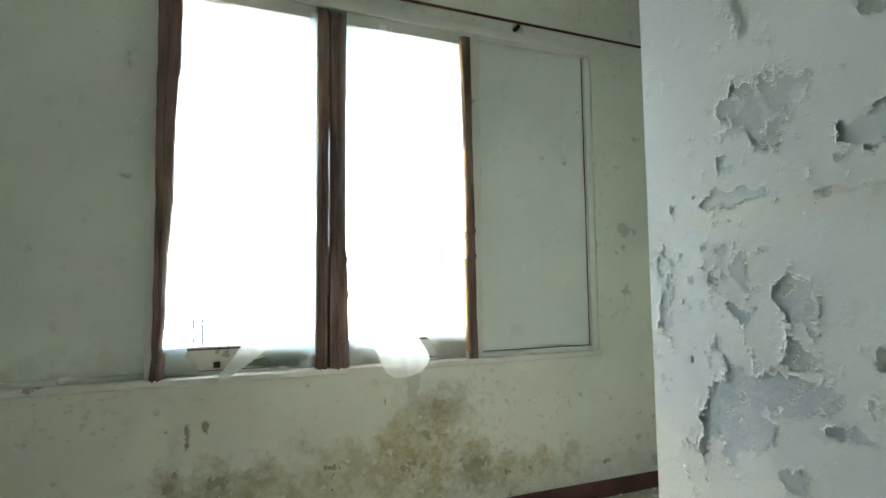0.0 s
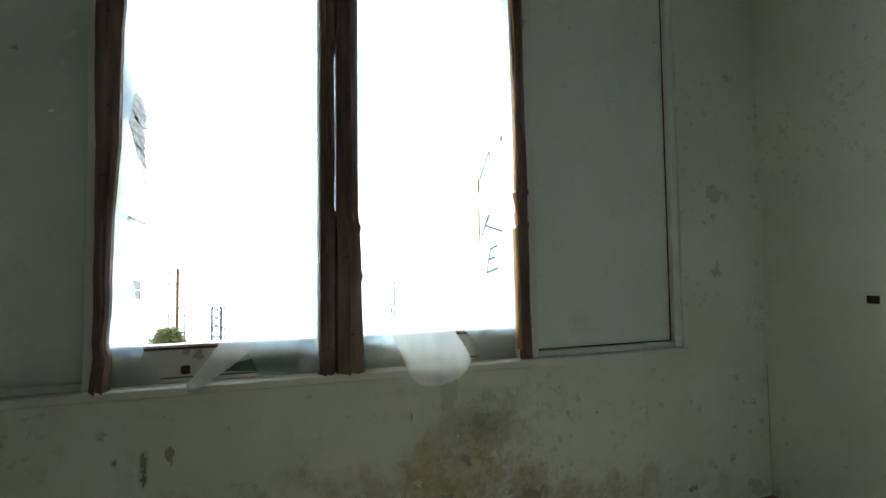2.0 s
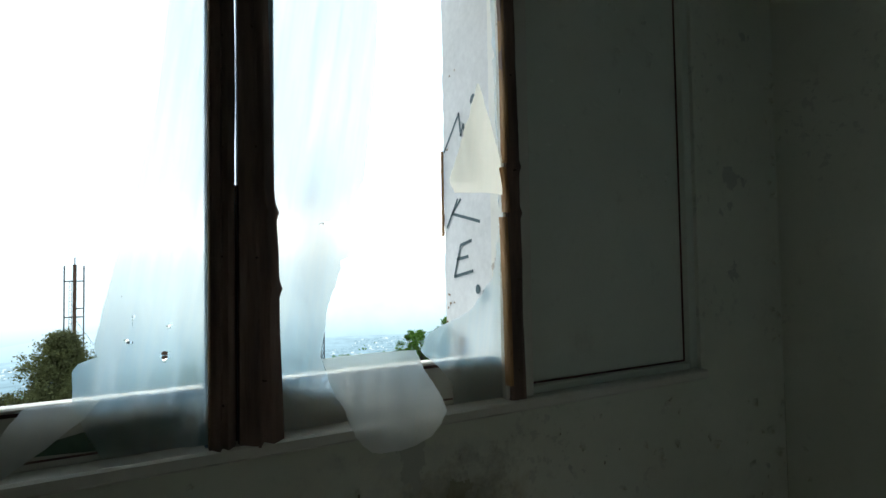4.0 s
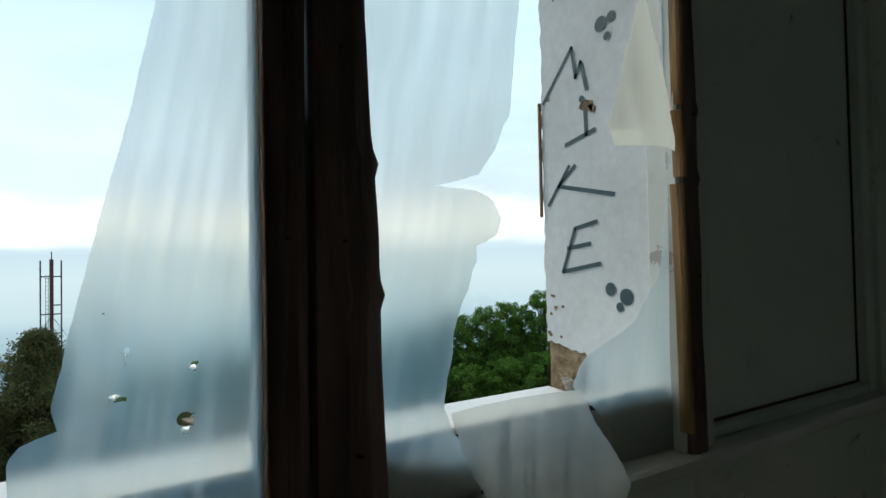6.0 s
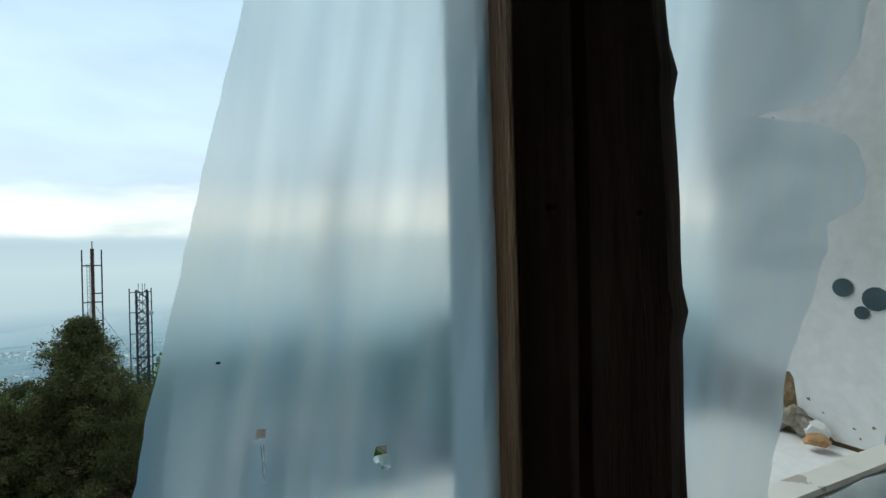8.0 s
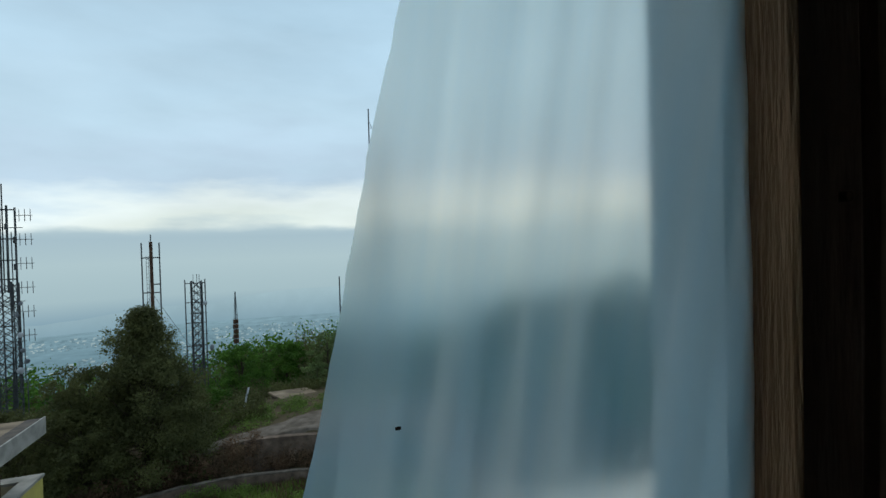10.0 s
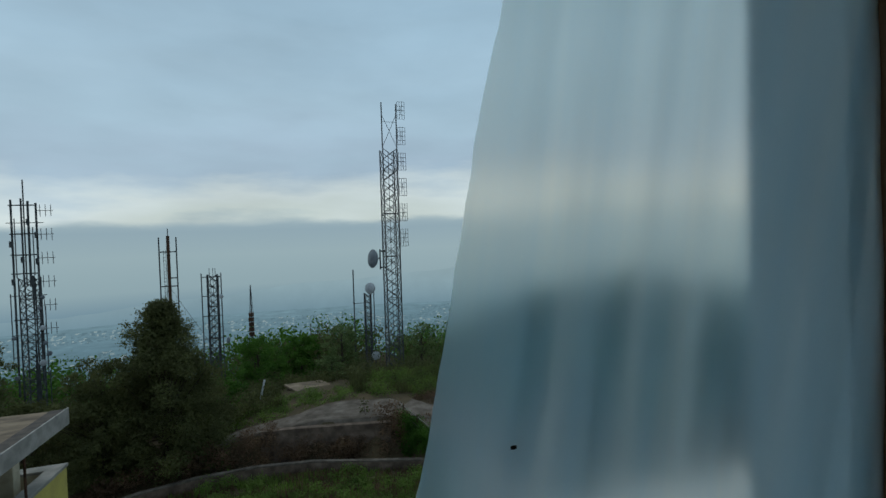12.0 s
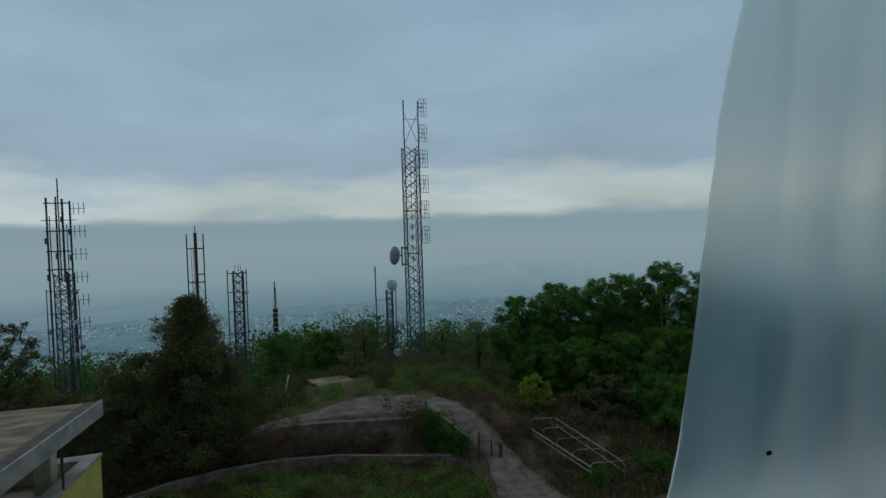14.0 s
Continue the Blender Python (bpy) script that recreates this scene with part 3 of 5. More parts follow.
# right opening: the piece beside the mullion, with a torn lobe, billowing into the room
sheet("plastic_sheet", [(0.90, 0.575, 0.79), (0.98, 0.575, 0.75), (1.05, 0.575, 0.70), (1.087, 0.575, 0.686), (1.22, 0.575, 0.705), (1.318, 0.575, 0.735), (1.329, 0.575, 0.728), (1.345, 0.575, 0.762), (1.373, 0.575, 0.773), (1.405, 0.575, 0.755), (1.418, 0.575, 0.730), (1.424, 0.575, 0.680), (1.430, 0.575, 0.705), (1.441, 0.575, 0.740), (1.534, 0.575, 0.792), (1.786, 0.575, 0.825), (2.2, 0.575, 0.85), (2.76, 0.575, 0.90)],
      lambda x, z: 0.022 - 0.085 * max(0.0, min(1.0, (x - 0.59) / 0.17)) ** 1.2 * smooth(0.92, 1.08, z) * (1 - 0.8 * smooth(1.9, 2.6, z)), 12.0, "milky torn plastic sheet beside the mullion", ragged=(0.0, 0.003))
# right opening: what is left beside the outer batten
sheet("plastic_sheet", [(0.90, 1.09, 1.275), (0.96, 1.09, 1.275), (1.009, 1.047, 1.275), (1.07, 0.985, 1.275), (1.10, 1.0, 1.275), (1.121, 1.02, 1.275), (1.181, 1.164, 1.275), (1.281, 1.236, 1.275), (1.40, 1.258, 1.275), (1.55, 1.262, 1.275), (2.0, 1.25, 1.275), (2.75, 1.22, 1.275)],
      0.018, 17.0, "milky plastic remnant along the outer batten", cols=18, ragged=(0.008, 0.0))


def flap(name, keys, yfun, seed, label, creased=False):
    ob = sheet(name, keys, yfun, seed, label, cols=24, rows=60, amp=0.006, ragged=(0.004, 0.004))
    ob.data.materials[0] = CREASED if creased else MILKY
    return ob


bm = bmesh.new()
bm.faces.new([bm.verts.new((0.254 + 0.0012 * math.cos(k * 0.785) * (1 + 0.3 * (k % 2)), 0.006, 1.256 + 0.0008 * math.sin(k * 0.785))) for k in range(8)])
part("burn_mark", bm, RUST, big_sheet, "small brown burn mark")
# small lips of film that stand off round the tears
for hx, hz, w, h, lean in ((0.276, 1.206, 0.002, 0.018, 0.0), (0.346, 1.186, 0.009, 0.007, 0.3), (0.264, 1.160, 0.010, 0.006, -0.2), (0.338, 1.110, 0.010, 0.007, 0.0)):
    verts, faces = [], []
    for r in range(9):
        for c in range(7):
            u, v = c / 6 - 0.5, r / 8
            fray = 1 + 0.35 * noise.noise(Vector((hx * 90 + v * 3, c, r * 0.4)))
            verts.append((hx + u * w * fray * (1 - 0.5 * v) + lean * h * v, 0.008 - 0.007 * math.sin(v * 2.4) - 0.003 * (2 * u) ** 2, hz - h * v * fray))
    faces = [(r * 7 + c, r * 7 + c + 1, r * 7 + c + 8, r * 7 + c + 7) for r in range(8) for c in range(6)]
    tagged(raw("plastic_shred", verts, faces, MILKY, smooth=True), "small whitish shred of torn plastic film", "plastic shred", "torn plastic on the window")

# the tongue that has folded down over the ledge
flap("plastic_flap", [(0.830, 0.83, 0.885), (0.838, 0.805, 0.925), (0.855, 0.785, 0.965), (0.885, 0.765, 0.995), (0.92, 0.748, 1.015), (0.96, 0.735, 1.0), (0.99, 0.716, 0.985), (1.03, 0.70, 0.96), (1.085, 0.684, 0.938)],
     lambda x, z: -0.055 - 0.12 * (1.085 - z) * min(1.0, (1.085 - z) / 0.1) + 0.02 * math.sin((x - 0.68) * 11), 31.0, "torn tongue of plastic folded down over the ledge")
# the ribbon below the left opening
flap("plastic_flap", [(0.868, -0.012, 0.0), (0.90, -0.02, 0.05), (0.955, 0.03, 0.13), (1.0, 0.06, 0.19), (1.033, 0.085, 0.215)],
     lambda x, z: 0.012 - 0.05 * min(1.0, max(0.0, (1.03 - z) / 0.15)), 37.0, "curled ribbon of torn plastic hanging over the ledge")
# folded cone by the outer batten
CONE = ((1.53, 1.10, 1.275), (1.56, 1.078, 1.284), (1.62, 1.10, 1.268), (1.75, 1.145, 1.232), (1.874, 1.184, 1.19))
flap("plastic_flap", [(1.53, 1.10, 1.275), (1.56, 1.078, 1.284), (1.62, 1.10, 1.268), (1.75, 1.145, 1.232), (1.874, 1.184, 1.19)],
     lambda x, z: 0.004 - 0.035 * math.sin(max(0.0, min(1.0, (x - lerp_keys(CONE, z)[0]) / (lerp_keys(CONE, z)[1] - lerp_keys(CONE, z)[0]))) * 3.14) * smooth(1.9, 1.5, z), 43.0, "cone-shaped fold of torn plastic by the batten", True)
# fold at the left jamb
flap("plastic_flap", [(1.45, -0.14, -0.125), (1.50, -0.252, -0.13), (1.6, -0.245, -0.16), (1.82, -0.228, -0.215)],
     lambda x, z: 0.004 - 0.02 * max(0.0, min(1.0, (x + 0.25) / 0.12)), 47.0, "triangular fold of torn plastic by the jamb", True)

# ---------- outer reveal ----------
def plaster_face(name, x, flip, low):
    """A thin coat of plaster in the y-z plane whose lower and outer edges have crumbled away. low: rows of y, lower edge."""
    verts, faces = [], []
    ny, nz = 56, 120
    for j in range(nz + 1):
        for i in range(ny + 1):
            y = 0.072 + 0.392 * i / ny
            zl = lerp_keys(low, y)[0] + 0.012 * noise.noise(Vector((y * 40, x, 2))) * (1 if y > 0.27 else 0)
            z = zl + (2.83 - zl) * j / nz
            if i == ny:
                y += 0.008 * noise.noise(Vector((z * 18, x, 0))) + 0.006 * noise.noise(Vector((z * 60, x, 5)))
            verts.append((x + flip * 0.0015 * noise.noise(Vector((y * 6, z * 6, x))), y, z))
    w = ny + 1
    for j in range(nz):
        for i in range(ny):
            p = j * w + i
            faces.append((p, p + 1, p + w + 1, p + w) if flip > 0 else (p, p + w, p + w + 1, p + 1))
    return raw(name, verts, faces, REVEAL, smooth=True)


graffiti = setting(plaster_face("window_reveal", 1.2995, -1, ((0.0, 0.942), (0.235, 0.942), (0.255, 0.968), (0.296, 0.982), (0.304, 1.046), (0.36, 1.056), (0.47, 1.066))), "white plastered outer window reveal with sprayed letters", "window reveal")
setting(plaster_face("window_reveal_left", -0.2955, 1, ((0.0, 0.942), (0.47, 0.942))), "white plastered outer window reveal", "window reveal")
setting(mesh_ob("reveal_core", boxes((1.306, 1.361, 0.045, 0.458, 0.88, 2.83), (-0.329, -0.300, 0.046, 0.458, 0.88, 2.83)), STONE), "rough masonry core of the window reveal", "masonry")
tagged(mesh_ob("wood_shim", boxes((1.290, 1.300, 0.466, 0.474, 1.43, 1.77), bevel=0.002), SPLIT), "thin yellowish wooden strip along the reveal's edge", "wooden strip")
# torn grey felt clinging to the far edge of the other reveal
rnd = random.Random(5)
felt = tagged(empty("torn_felt", -0.29, 0.46, 1.55), "layers of torn grey weathered felt on the reveal's edge", "felt")
for k in range(9):
    z = 1.52 + 0.062 * k + rnd.uniform(-0.02, 0.02)
    reach = rnd.uniform(0.36, 0.44)
    verts, faces = [], []
    for layer in (0.0, 0.004):
        for j in range(9):
            for i in range(9):
                yy = 0.20 + (reach + (0.03 * noise.noise(Vector((j * 0.9, k * 3.0, 1))) if i == 8 else 0.0)) * i / 8
                zz = z + 0.085 * (j / 8) - 0.03 * (i / 8) + 0.02 * noise.noise(Vector((i * 0.45, k * 2.0, 0)))
                verts.append((-0.288 + 0.006 * (1 - j / 8) + 0.008 * noise.noise(Vector((i * 0.6, j * 0.6, k * 2.0))) + layer, yy, zz))
    for base in (0, 81):
        for j in range(8):
            for i in range(8):
                p = base + j * 9 + i
                faces.append((p, p + 1, p + 10, p + 9))
    under(raw("felt_layer", verts, faces, GREYFELT), felt)
for z in (1.17, 1.215):
    under(mesh_ob("felt_layer", boxes((-0.288, -0.284, 0.42, 0.56, z, z + 0.042)), GREYFELT), felt)


def stroke(pts, width, parent):
    """A sprayed line on the reveal through points of y and z."""
    bm = bmesh.new()
    for (ya, za), (yb, zb) in zip(pts, pts[1:]):
        d = Vector((0, yb - ya, zb - za)).normalized()
        n = Vector((0, -d.z, d.y)) * width / 2
        a, b = Vector((1.2975, ya, za)) - d * width * 0.3, Vector((1.2975, yb, zb)) + d * width * 0.3
        vs = [bm.verts.new(a - n), bm.verts.new(a + n), bm.verts.new(b + n), bm.verts.new(b - n)]
        bm.faces.new(vs)
    ob = mesh_ob("sprayed_stroke", bm, PAINT)
    ob.parent = parent
    return ob


for pts in (((0.455, 1.765), (0.333, 1.885), (0.320, 1.80), (0.300, 1.835), (0.280, 1.755)), ((0.288, 1.72), (0.285, 1.635)), ((0.364, 1.623), (0.255, 1.642)), ((0.353, 1.562), (0.440, 1.462)), ((0.330, 1.560), (0.397, 1.512), (0.195, 1.466)), ((0.255, 1.402), (0.335, 1.388), (0.386, 1.270), (0.247, 1.292)), ((0.365, 1.335), (0.280, 1.345))):
    stroke(pts, 0.0115, graffiti)
for y, z, r in ((0.214, 1.228, 0.017), (0.164, 1.211, 0.021), (0.185, 1.185, 0.012), (0.226, 1.907, 0.02), (0.191, 1.912, 0.014), (0.206, 1.868, 0.011), (0.30, 1.735, 0.009)):
    bm = bmesh.new()
    vs = [bm.verts.new((1.2975, y + r * math.cos(k * 0.449) * 1.0, z + r * math.sin(k * 0.449))) for k in range(14)]
    bm.faces.new(vs)
    ob = mesh_ob("sprayed_dot", bm, PAINT)
    ob.parent = graffiti
def chip(y, z, r, seed, parent):
    rnd = random.Random(seed)
    bm = bmesh.new()
    vs = []
    for k in range(9):
        a = k * 0.698
        q = r * rnd.uniform(0.25, 1.0)
        vs.append(bm.verts.new((1.2972, y + q * math.cos(a) * 1.3, z + q * math.sin(a))))
    bm.faces.new(vs)
    ob = mesh_ob("plaster_chip", bm, STONE)
    ob.parent = parent


for k, (y, z, r) in enumerate(((0.278, 1.712, 0.028), (0.262, 1.70, 0.016), (0.43, 1.20, 0.009), (0.42, 1.165, 0.012), (0.44, 1.15, 0.008), (0.39, 1.17, 0.006), (0.445, 1.09, 0.012), (0.40, 1.085, 0.010), (0.275, 1.01, 0.005), (0.25, 0.99, 0.003), (0.2, 0.975, 0.003), (0.17, 0.985, 0.004), (0.19, 0.96, 0.003), (0.40, 2.05, 0.008), (0.36, 2.06, 0.006), (0.43, 1.77, 0.008))):
    chip(y, z, r, k, graffiti)


def rubble(name, c, r, seed, material, label):
    """A broken lump with flat, uneven faces."""
    bm = bmesh.new()
    bmesh.ops.create_icosphere(bm, subdivisions=2, radius=1)
    for v in bm.verts:
        k = 1 + 0.45 * noise.noise(v.co * 1.6 + Vector((seed, 0, 0)))
        v.co = Vector((v.co.x * r[0], v.co.y * r[1], v.co.z * r[2])) * k
    ob = mesh_ob(name, bm, material)
    ob.location = c
    return tagged(ob, label, "rubble")


rnd = random.Random(8)
for k in range(16):
    y = rnd.uniform(0.26, 0.44)
    r = rnd.uniform(0.008, 0.02)
    rubble("stone_lump", (1.296 + rnd.uniform(-0.018, 0.016), y, 0.942 + r * 0.75 + rnd.choice((0, 0, 0.016))), (r * 1.1, r * rnd.uniform(0.8, 1.5), r), k * 3.1, MORTAR, "crumbled grey mortar lump lying on the sill")["group"] = "rubble on the sill"
rubble("brick_lump", (1.316, 0.40, 1.00), (0.02, 0.055, 0.05), 71, STONE, "bare brown brick in the broken reveal")
rubble("brick_lump", (1.316, 0.325, 1.015), (0.018, 0.03, 0.035), 77, STONE, "bare brown stone in the broken reveal")
rubble("plaster_lump", (1.283, 0.255, 0.958), (0.014, 0.022, 0.016), 83, REVEAL, "white chip of fallen plaster on the sill")
rubble("plaster_lump", (1.245, 0.235, 0.952), (0.022, 0.02, 0.011), 89, SPLIT, "yellowish fallen chip on the sill")

# ---------- outside ----------
LANE_EDGE = ((-9.0, 17.6), (-6.0, 18.7), (-2.7, 19.35), (-0.36, 19.45), (1.7, 19.05), (4.4, 18.4))
PATH_EDGE = ((13.8, 6.05), (16.0, 6.45), (18.0, 5.5), (19.0, 4.9))
PATH_FAR = ((13.4, 8.1), (15.9, 7.55), (17.6, 6.95), (20.2, 5.8))
LANE_HEIGHT = ((-9.0, 0.05), (-6.0, 0.2), (-2.7, 0.7), (-0.36, 1.1), (1.7, 1.4))


def ground_z(x, y):
    edge = lerp_keys(LANE_EDGE, x)[0]
    soft = 0.25 + 0.9 * smooth(3.0, 6.0, -x)
    bank = smooth(edge - soft, edge, y)
    slope = smooth(14.6, 18.8, y)
    k = smooth(-0.55, -0.05, x - lerp_keys(PATH_EDGE, y)[0])
    slope *= 1 - 0.8 * smooth(7.8, 9.3, x)
    z = -7.0 + lerp_keys(LANE_HEIGHT, x)[0] * (bank * (1 - k) + slope * k)
    z -= 1.3 * smooth(23, 31, y)
    z -= 9 * smooth(34, 60, y)
    z -= 60 * smooth(60, 200, y)
    z -= 230 * smooth(140, 420, y)
    return z


def build_ground():
    xs = [-900, -500, -250, -120, -60, -40] + [-30 + 0.5 * k for k in range(141)] + [50, 70, 120, 250, 500, 900]
    ys = [-60, -30, -10, 0] + [1 + 0.5 * k for k in range(70)] + [37, 40, 45, 50, 60, 75, 100, 140, 200, 300, 450, 700, 1000]
    verts = [(x, y, ground_z(x, y) + (0.12 * noise.noise(Vector((x * 0.5, y * 0.5, 0))) if 1 < y < 40 else 0)) for y in ys for x in xs]
    w = len(xs)
    faces = [(j * w + i, j * w + i + 1, (j + 1) * w + i + 1, (j + 1) * w + i) for j in range(len(ys) - 1) for i in range(w - 1)]
    return setting(raw("ground", verts, faces, GRASS, smooth=True), "rough hillside ground of grass and bare earth", "ground")


build_ground()


def ribbon(name, near, far, material, lift, label, category):
    """A paved band between two edges given by as many points each."""
    verts, faces = [], []
    rows = []
    for k in range(len(near) - 1):
        for m in range(10):
            f = m / 10
            rows.append(tuple(tuple(a + (b - a) * f for a, b in zip(e[k], e[k + 1])) for e in (near, far)))
    rows.append((near[-1], far[-1]))
    for a, b in rows:
        for c in (0, 0, 1, 2, 3, 4, 5, 6, 6):
            x, y = (u + (v - u) * c / 6 for u, v in zip(a, b))
            wob = 0.16 * noise.noise(Vector((x * 1.5, y * 1.5, 0))) * (c in (0, 6))
            skirt = -0.55 if len(verts) % 9 in (0, 8) else 0.0
            top = ground_z(*(u + (v - u) * min(5, max(1, c)) / 6 for u, v in zip(a, b)))
            verts.append((x + wob, y + wob, top + lift + skirt + 0.03 * noise.noise(Vector((x, y, 4)))))
    for r in range(len(rows) - 1):
        for c in range(8):
            p = r * 9 + c
            faces.append((p, p + 1, p + 10, p + 9))
    return setting(raw(name, verts, faces, material, smooth=True), label, category)


ribbon("road", [(-8.0, 18.2), (-2.7, 19.45), (-0.36, 19.55), (1.7, 19.15), (4.5, 18.5), (5.9, 17.9)],
       [(-8.0, 19.0), (-2.5, 20.5), (-0.75, 20.5), (1.2, 20.5), (2.9, 21.2), (5.0, 20.6)], ROAD, 0.06, "worn grey concrete lane curving over the hilltop", "road")
ribbon("path", [(6.05, 7.0), (6.05, 13.8), (6.45, 16.0), (5.5, 18.0), (4.9, 19.0)],
       [(8.3, 7.0), (8.1, 13.4), (7.55, 15.9), (6.95, 17.6), (5.8, 20.2)], ROAD, 0.07, "cracked concrete path running down from the lane", "path")


def wall_line(name, pts, thick, height, base, material):
    verts, faces = [], []
    dense = []
    for (x0, y0), (x1, y1) in zip(pts, pts[1:]):
        for k in range(6):
            dense.append((x0 + (x1 - x0) * k / 6, y0 + (y1 - y0) * k / 6))
    dense.append(pts[-1])
    for i, (x, y) in enumerate(dense):
        xa, ya = dense[max(0, i - 1)]
        xb, yb = dense[min(len(dense) - 1, i + 1)]
        d = Vector((xb - xa, yb - ya)).normalized()
        n = Vector((-d.y, d.x)) * thick / 2
        for s, z in ((-1, base), (-1, base + height), (1, base + height), (1, base)):
            verts.append((x + n.x * s, y + n.y * s, z))
    for i in range(len(dense) - 1):
        for k in range(4):
            p, q = i * 4 + k, i * 4 + (k + 1) % 4
            faces.append((p, q, q + 4, p + 4))
    faces += [(0, 3, 2, 1), tuple(len(verts) - 4 + k for k in range(4))]
    return raw(name, verts, faces, material)


garden_wall = tagged(wall_line("garden_wall", [(-7.5, 14.5), (-6.0, 16.4), (-4.88, 17.5), (-3.89, 18.05), (-2.23, 18.45), (-0.38, 18.55), (1.57, 18.2), (3.5, 17.45), (6.3, 16.4)], 0.16, 0.50, -7.15, RETAIN), "low curved concrete garden wall", "wall")
wall_line("coping", [(-7.5, 14.5), (-6.0, 16.4), (-4.88, 17.5), (-3.89, 18.05), (-2.23, 18.45), (-0.38, 18.55), (1.57, 18.2), (3.5, 17.45), (6.3, 16.4)], 0.17, 0.05, -6.65, KERB).parent = garden_wall
tagged(wall_line("retaining_wall", [(-0.2, 19.3), (1.7, 18.95), (4.4, 18.3)], 0.25, 1.45, -7.1, RETAIN), "dark weathered stone retaining wall below the lane", "wall")


def leaves(name, blobs, n, size, material, parent, seed):
    """Many small leaf cards scattered through overlapping clumps."""
    rs = np.random.RandomState(seed)
    vs, fs = [], []
    wts = np.array([b[3] ** 2 for b in blobs])
    idx = rs.choice(len(blobs), n, p=wts / wts.sum())
    d = rs.normal(size=(n, 3))
    d /= np.linalg.norm(d, axis=1)[:, None]
    rad = rs.uniform(0.1, 1.0, n) ** 0.6 + np.abs(rs.normal(size=n)) * 0.34
    c = np.array([b[:3] for b in blobs])[idx]
    r = np.array([b[3] for b in blobs])[idx]
    p = c + d * (rad * r)[:, None] * np.array([1, 1, 0.85])
    u = rs.normal(size=(n, 3))
    u /= np.linalg.norm(u, axis=1)[:, None]
    v = np.cross(u, d + rs.normal(size=(n, 3)) * 0.6)
    v /= np.linalg.norm(v, axis=1)[:, None] + 1e-6
    s = rs.uniform(0.6, 1.3, n)[:, None] * size
    quad = np.stack([p - u * s, p - v * s * 0.6, p + u * s, p + v * s * 0.6], 1).reshape(-1, 3)
    faces = np.arange(4 * n).reshape(-1, 4)
    return raw(name, quad.tolist(), faces.tolist(), material, parent)


def tree(x, y, top, radius, seed, leaf, n, size, label, clumps=16, lean=0.0, low=0.25, narrow=1.0):
    rnd = random.Random(seed)
    z0 = ground_z(x, y) - 0.1
    h = top - z0
    t = empty("tree", x, y, z0)
    bm = bmesh.new()
    tube(bm, (0, 0, 0), (lean * 0.4, 0, h * 0.45), 0.028 * h, 0.017 * h, 7)
    tube(bm, (lean * 0.4, 0, h * 0.45), (lean, 0, h * 0.85), 0.017 * h, 0.005 * h, 6)
    blobs = []
    clumps *= 4
    for k in range(clumps):
        a = rnd.uniform(0, 6.283)
        f = (k + 0.5) / clumps
        zz = h * (low + (0.98 - low) * f)
        env = (1.02 - f) ** 0.74 if narrow < 0.8 else math.sqrt(max(0.06, 1 - ((f - 0.42) / 0.62) ** 2))
        rr = radius * env * rnd.uniform(0.1, 1.0) ** 0.7
        br = radius * rnd.uniform(0.09, 0.20) * (1.05 - 0.35 * f)
        cx, cy = rr * math.cos(a) + lean * f, rr * math.sin(a)
        zz = min(zz + rnd.uniform(-0.05, 0.05) * h, h - br * 0.6)
        blobs.append((cx, cy, zz, br))
        for _ in range(4):
            a2, e2 = rnd.uniform(0, 6.283), rnd.uniform(-0.5, 0.9)
            reach = br * rnd.uniform(0.7, 1.35)
            blobs.append((cx + reach * math.cos(a2) * math.cos(e2), cy + reach * math.sin(a2) * math.cos(e2), min(zz + reach * math.sin(e2), h), br * rnd.uniform(0.3, 0.6)))
        if k % 2:
            tube(bm, (lean * 0.4 * f, 0, max(h * 0.12, zz - radius * 0.7)), (cx, cy, zz), 0.005 * h, 0.0015 * h, 4)
    blobs.append((lean, 0, h - radius * 0.12, radius * 0.14))
    mesh_ob("trunk", bm, BARK, t)
    leaves("crown", blobs, int(n * 2.3), size * 0.66, leaf, t, seed)
    return tagged(t, label, "tree")


EVERGREEN = "dark evergreen oak with a dense crown on the slope"
GREEN = "tall fresh-green deciduous tree at the wood's edge"
tree(-3.45, 20.6, -0.88, 2.7, 1, LEAF_DARK, 42000, 0.06, "dark pointed evergreen oak beside the lane", 60, low=0.04, narrow=0.75)
tree(-5.3, 20.0, -2.75, 1.9, 2, LEAF_DARK, 14000, 0.06, EVERGREEN, 28, low=0.04)
tree(-5.2, 19.6, -3.9, 1.6, 32, LEAF_DARK, 12000, 0.055, EVERGREEN, 26, low=0.02)
tree(-7.6, 20.5, -4.0, 1.6, 33, LEAF_DARK, 9000, 0.06, EVERGREEN, 20, low=0.04)
tree(-10.6, 23.0, -1.75, 1.9, 3, LEAF_DARK, 13000, 0.065, "dark evergreen oak behind the low building", 26, low=0.08)
tree(-13.0, 24.5, -2.6, 2.0, 34, LEAF_DARK, 9000, 0.07, EVERGREEN, 20, low=0.08)
tree(-2.0, 24.5, -4.9, 1.3, 35, LEAF_GREEN, 6000, 0.06, "bright green shrub behind the lane", 16, low=0.05)
tree(-0.4, 29.0, -4.0, 1.7, 4, LEAF_GREEN, 10000, 0.065, "round fresh-green tree on the hilltop", 24, low=0.08)
tree(2.0, 31.0, -4.5, 1.7, 5, LEAF_GREEN, 9000, 0.065, "round fresh-green tree on the hilltop", 22, low=0.08)
tree(4.2, 29.5, -3.85, 1.25, 6, LEAF_PALE, 6000, 0.055, "pale blossoming tree beside the mast", 22, low=0.1)
tree(3.3, 27.0, -5.0, 1.0, 36, LEAF_PALE, 3500, 0.055, "pale flowering shrub beside the mast", 14, low=0.08)
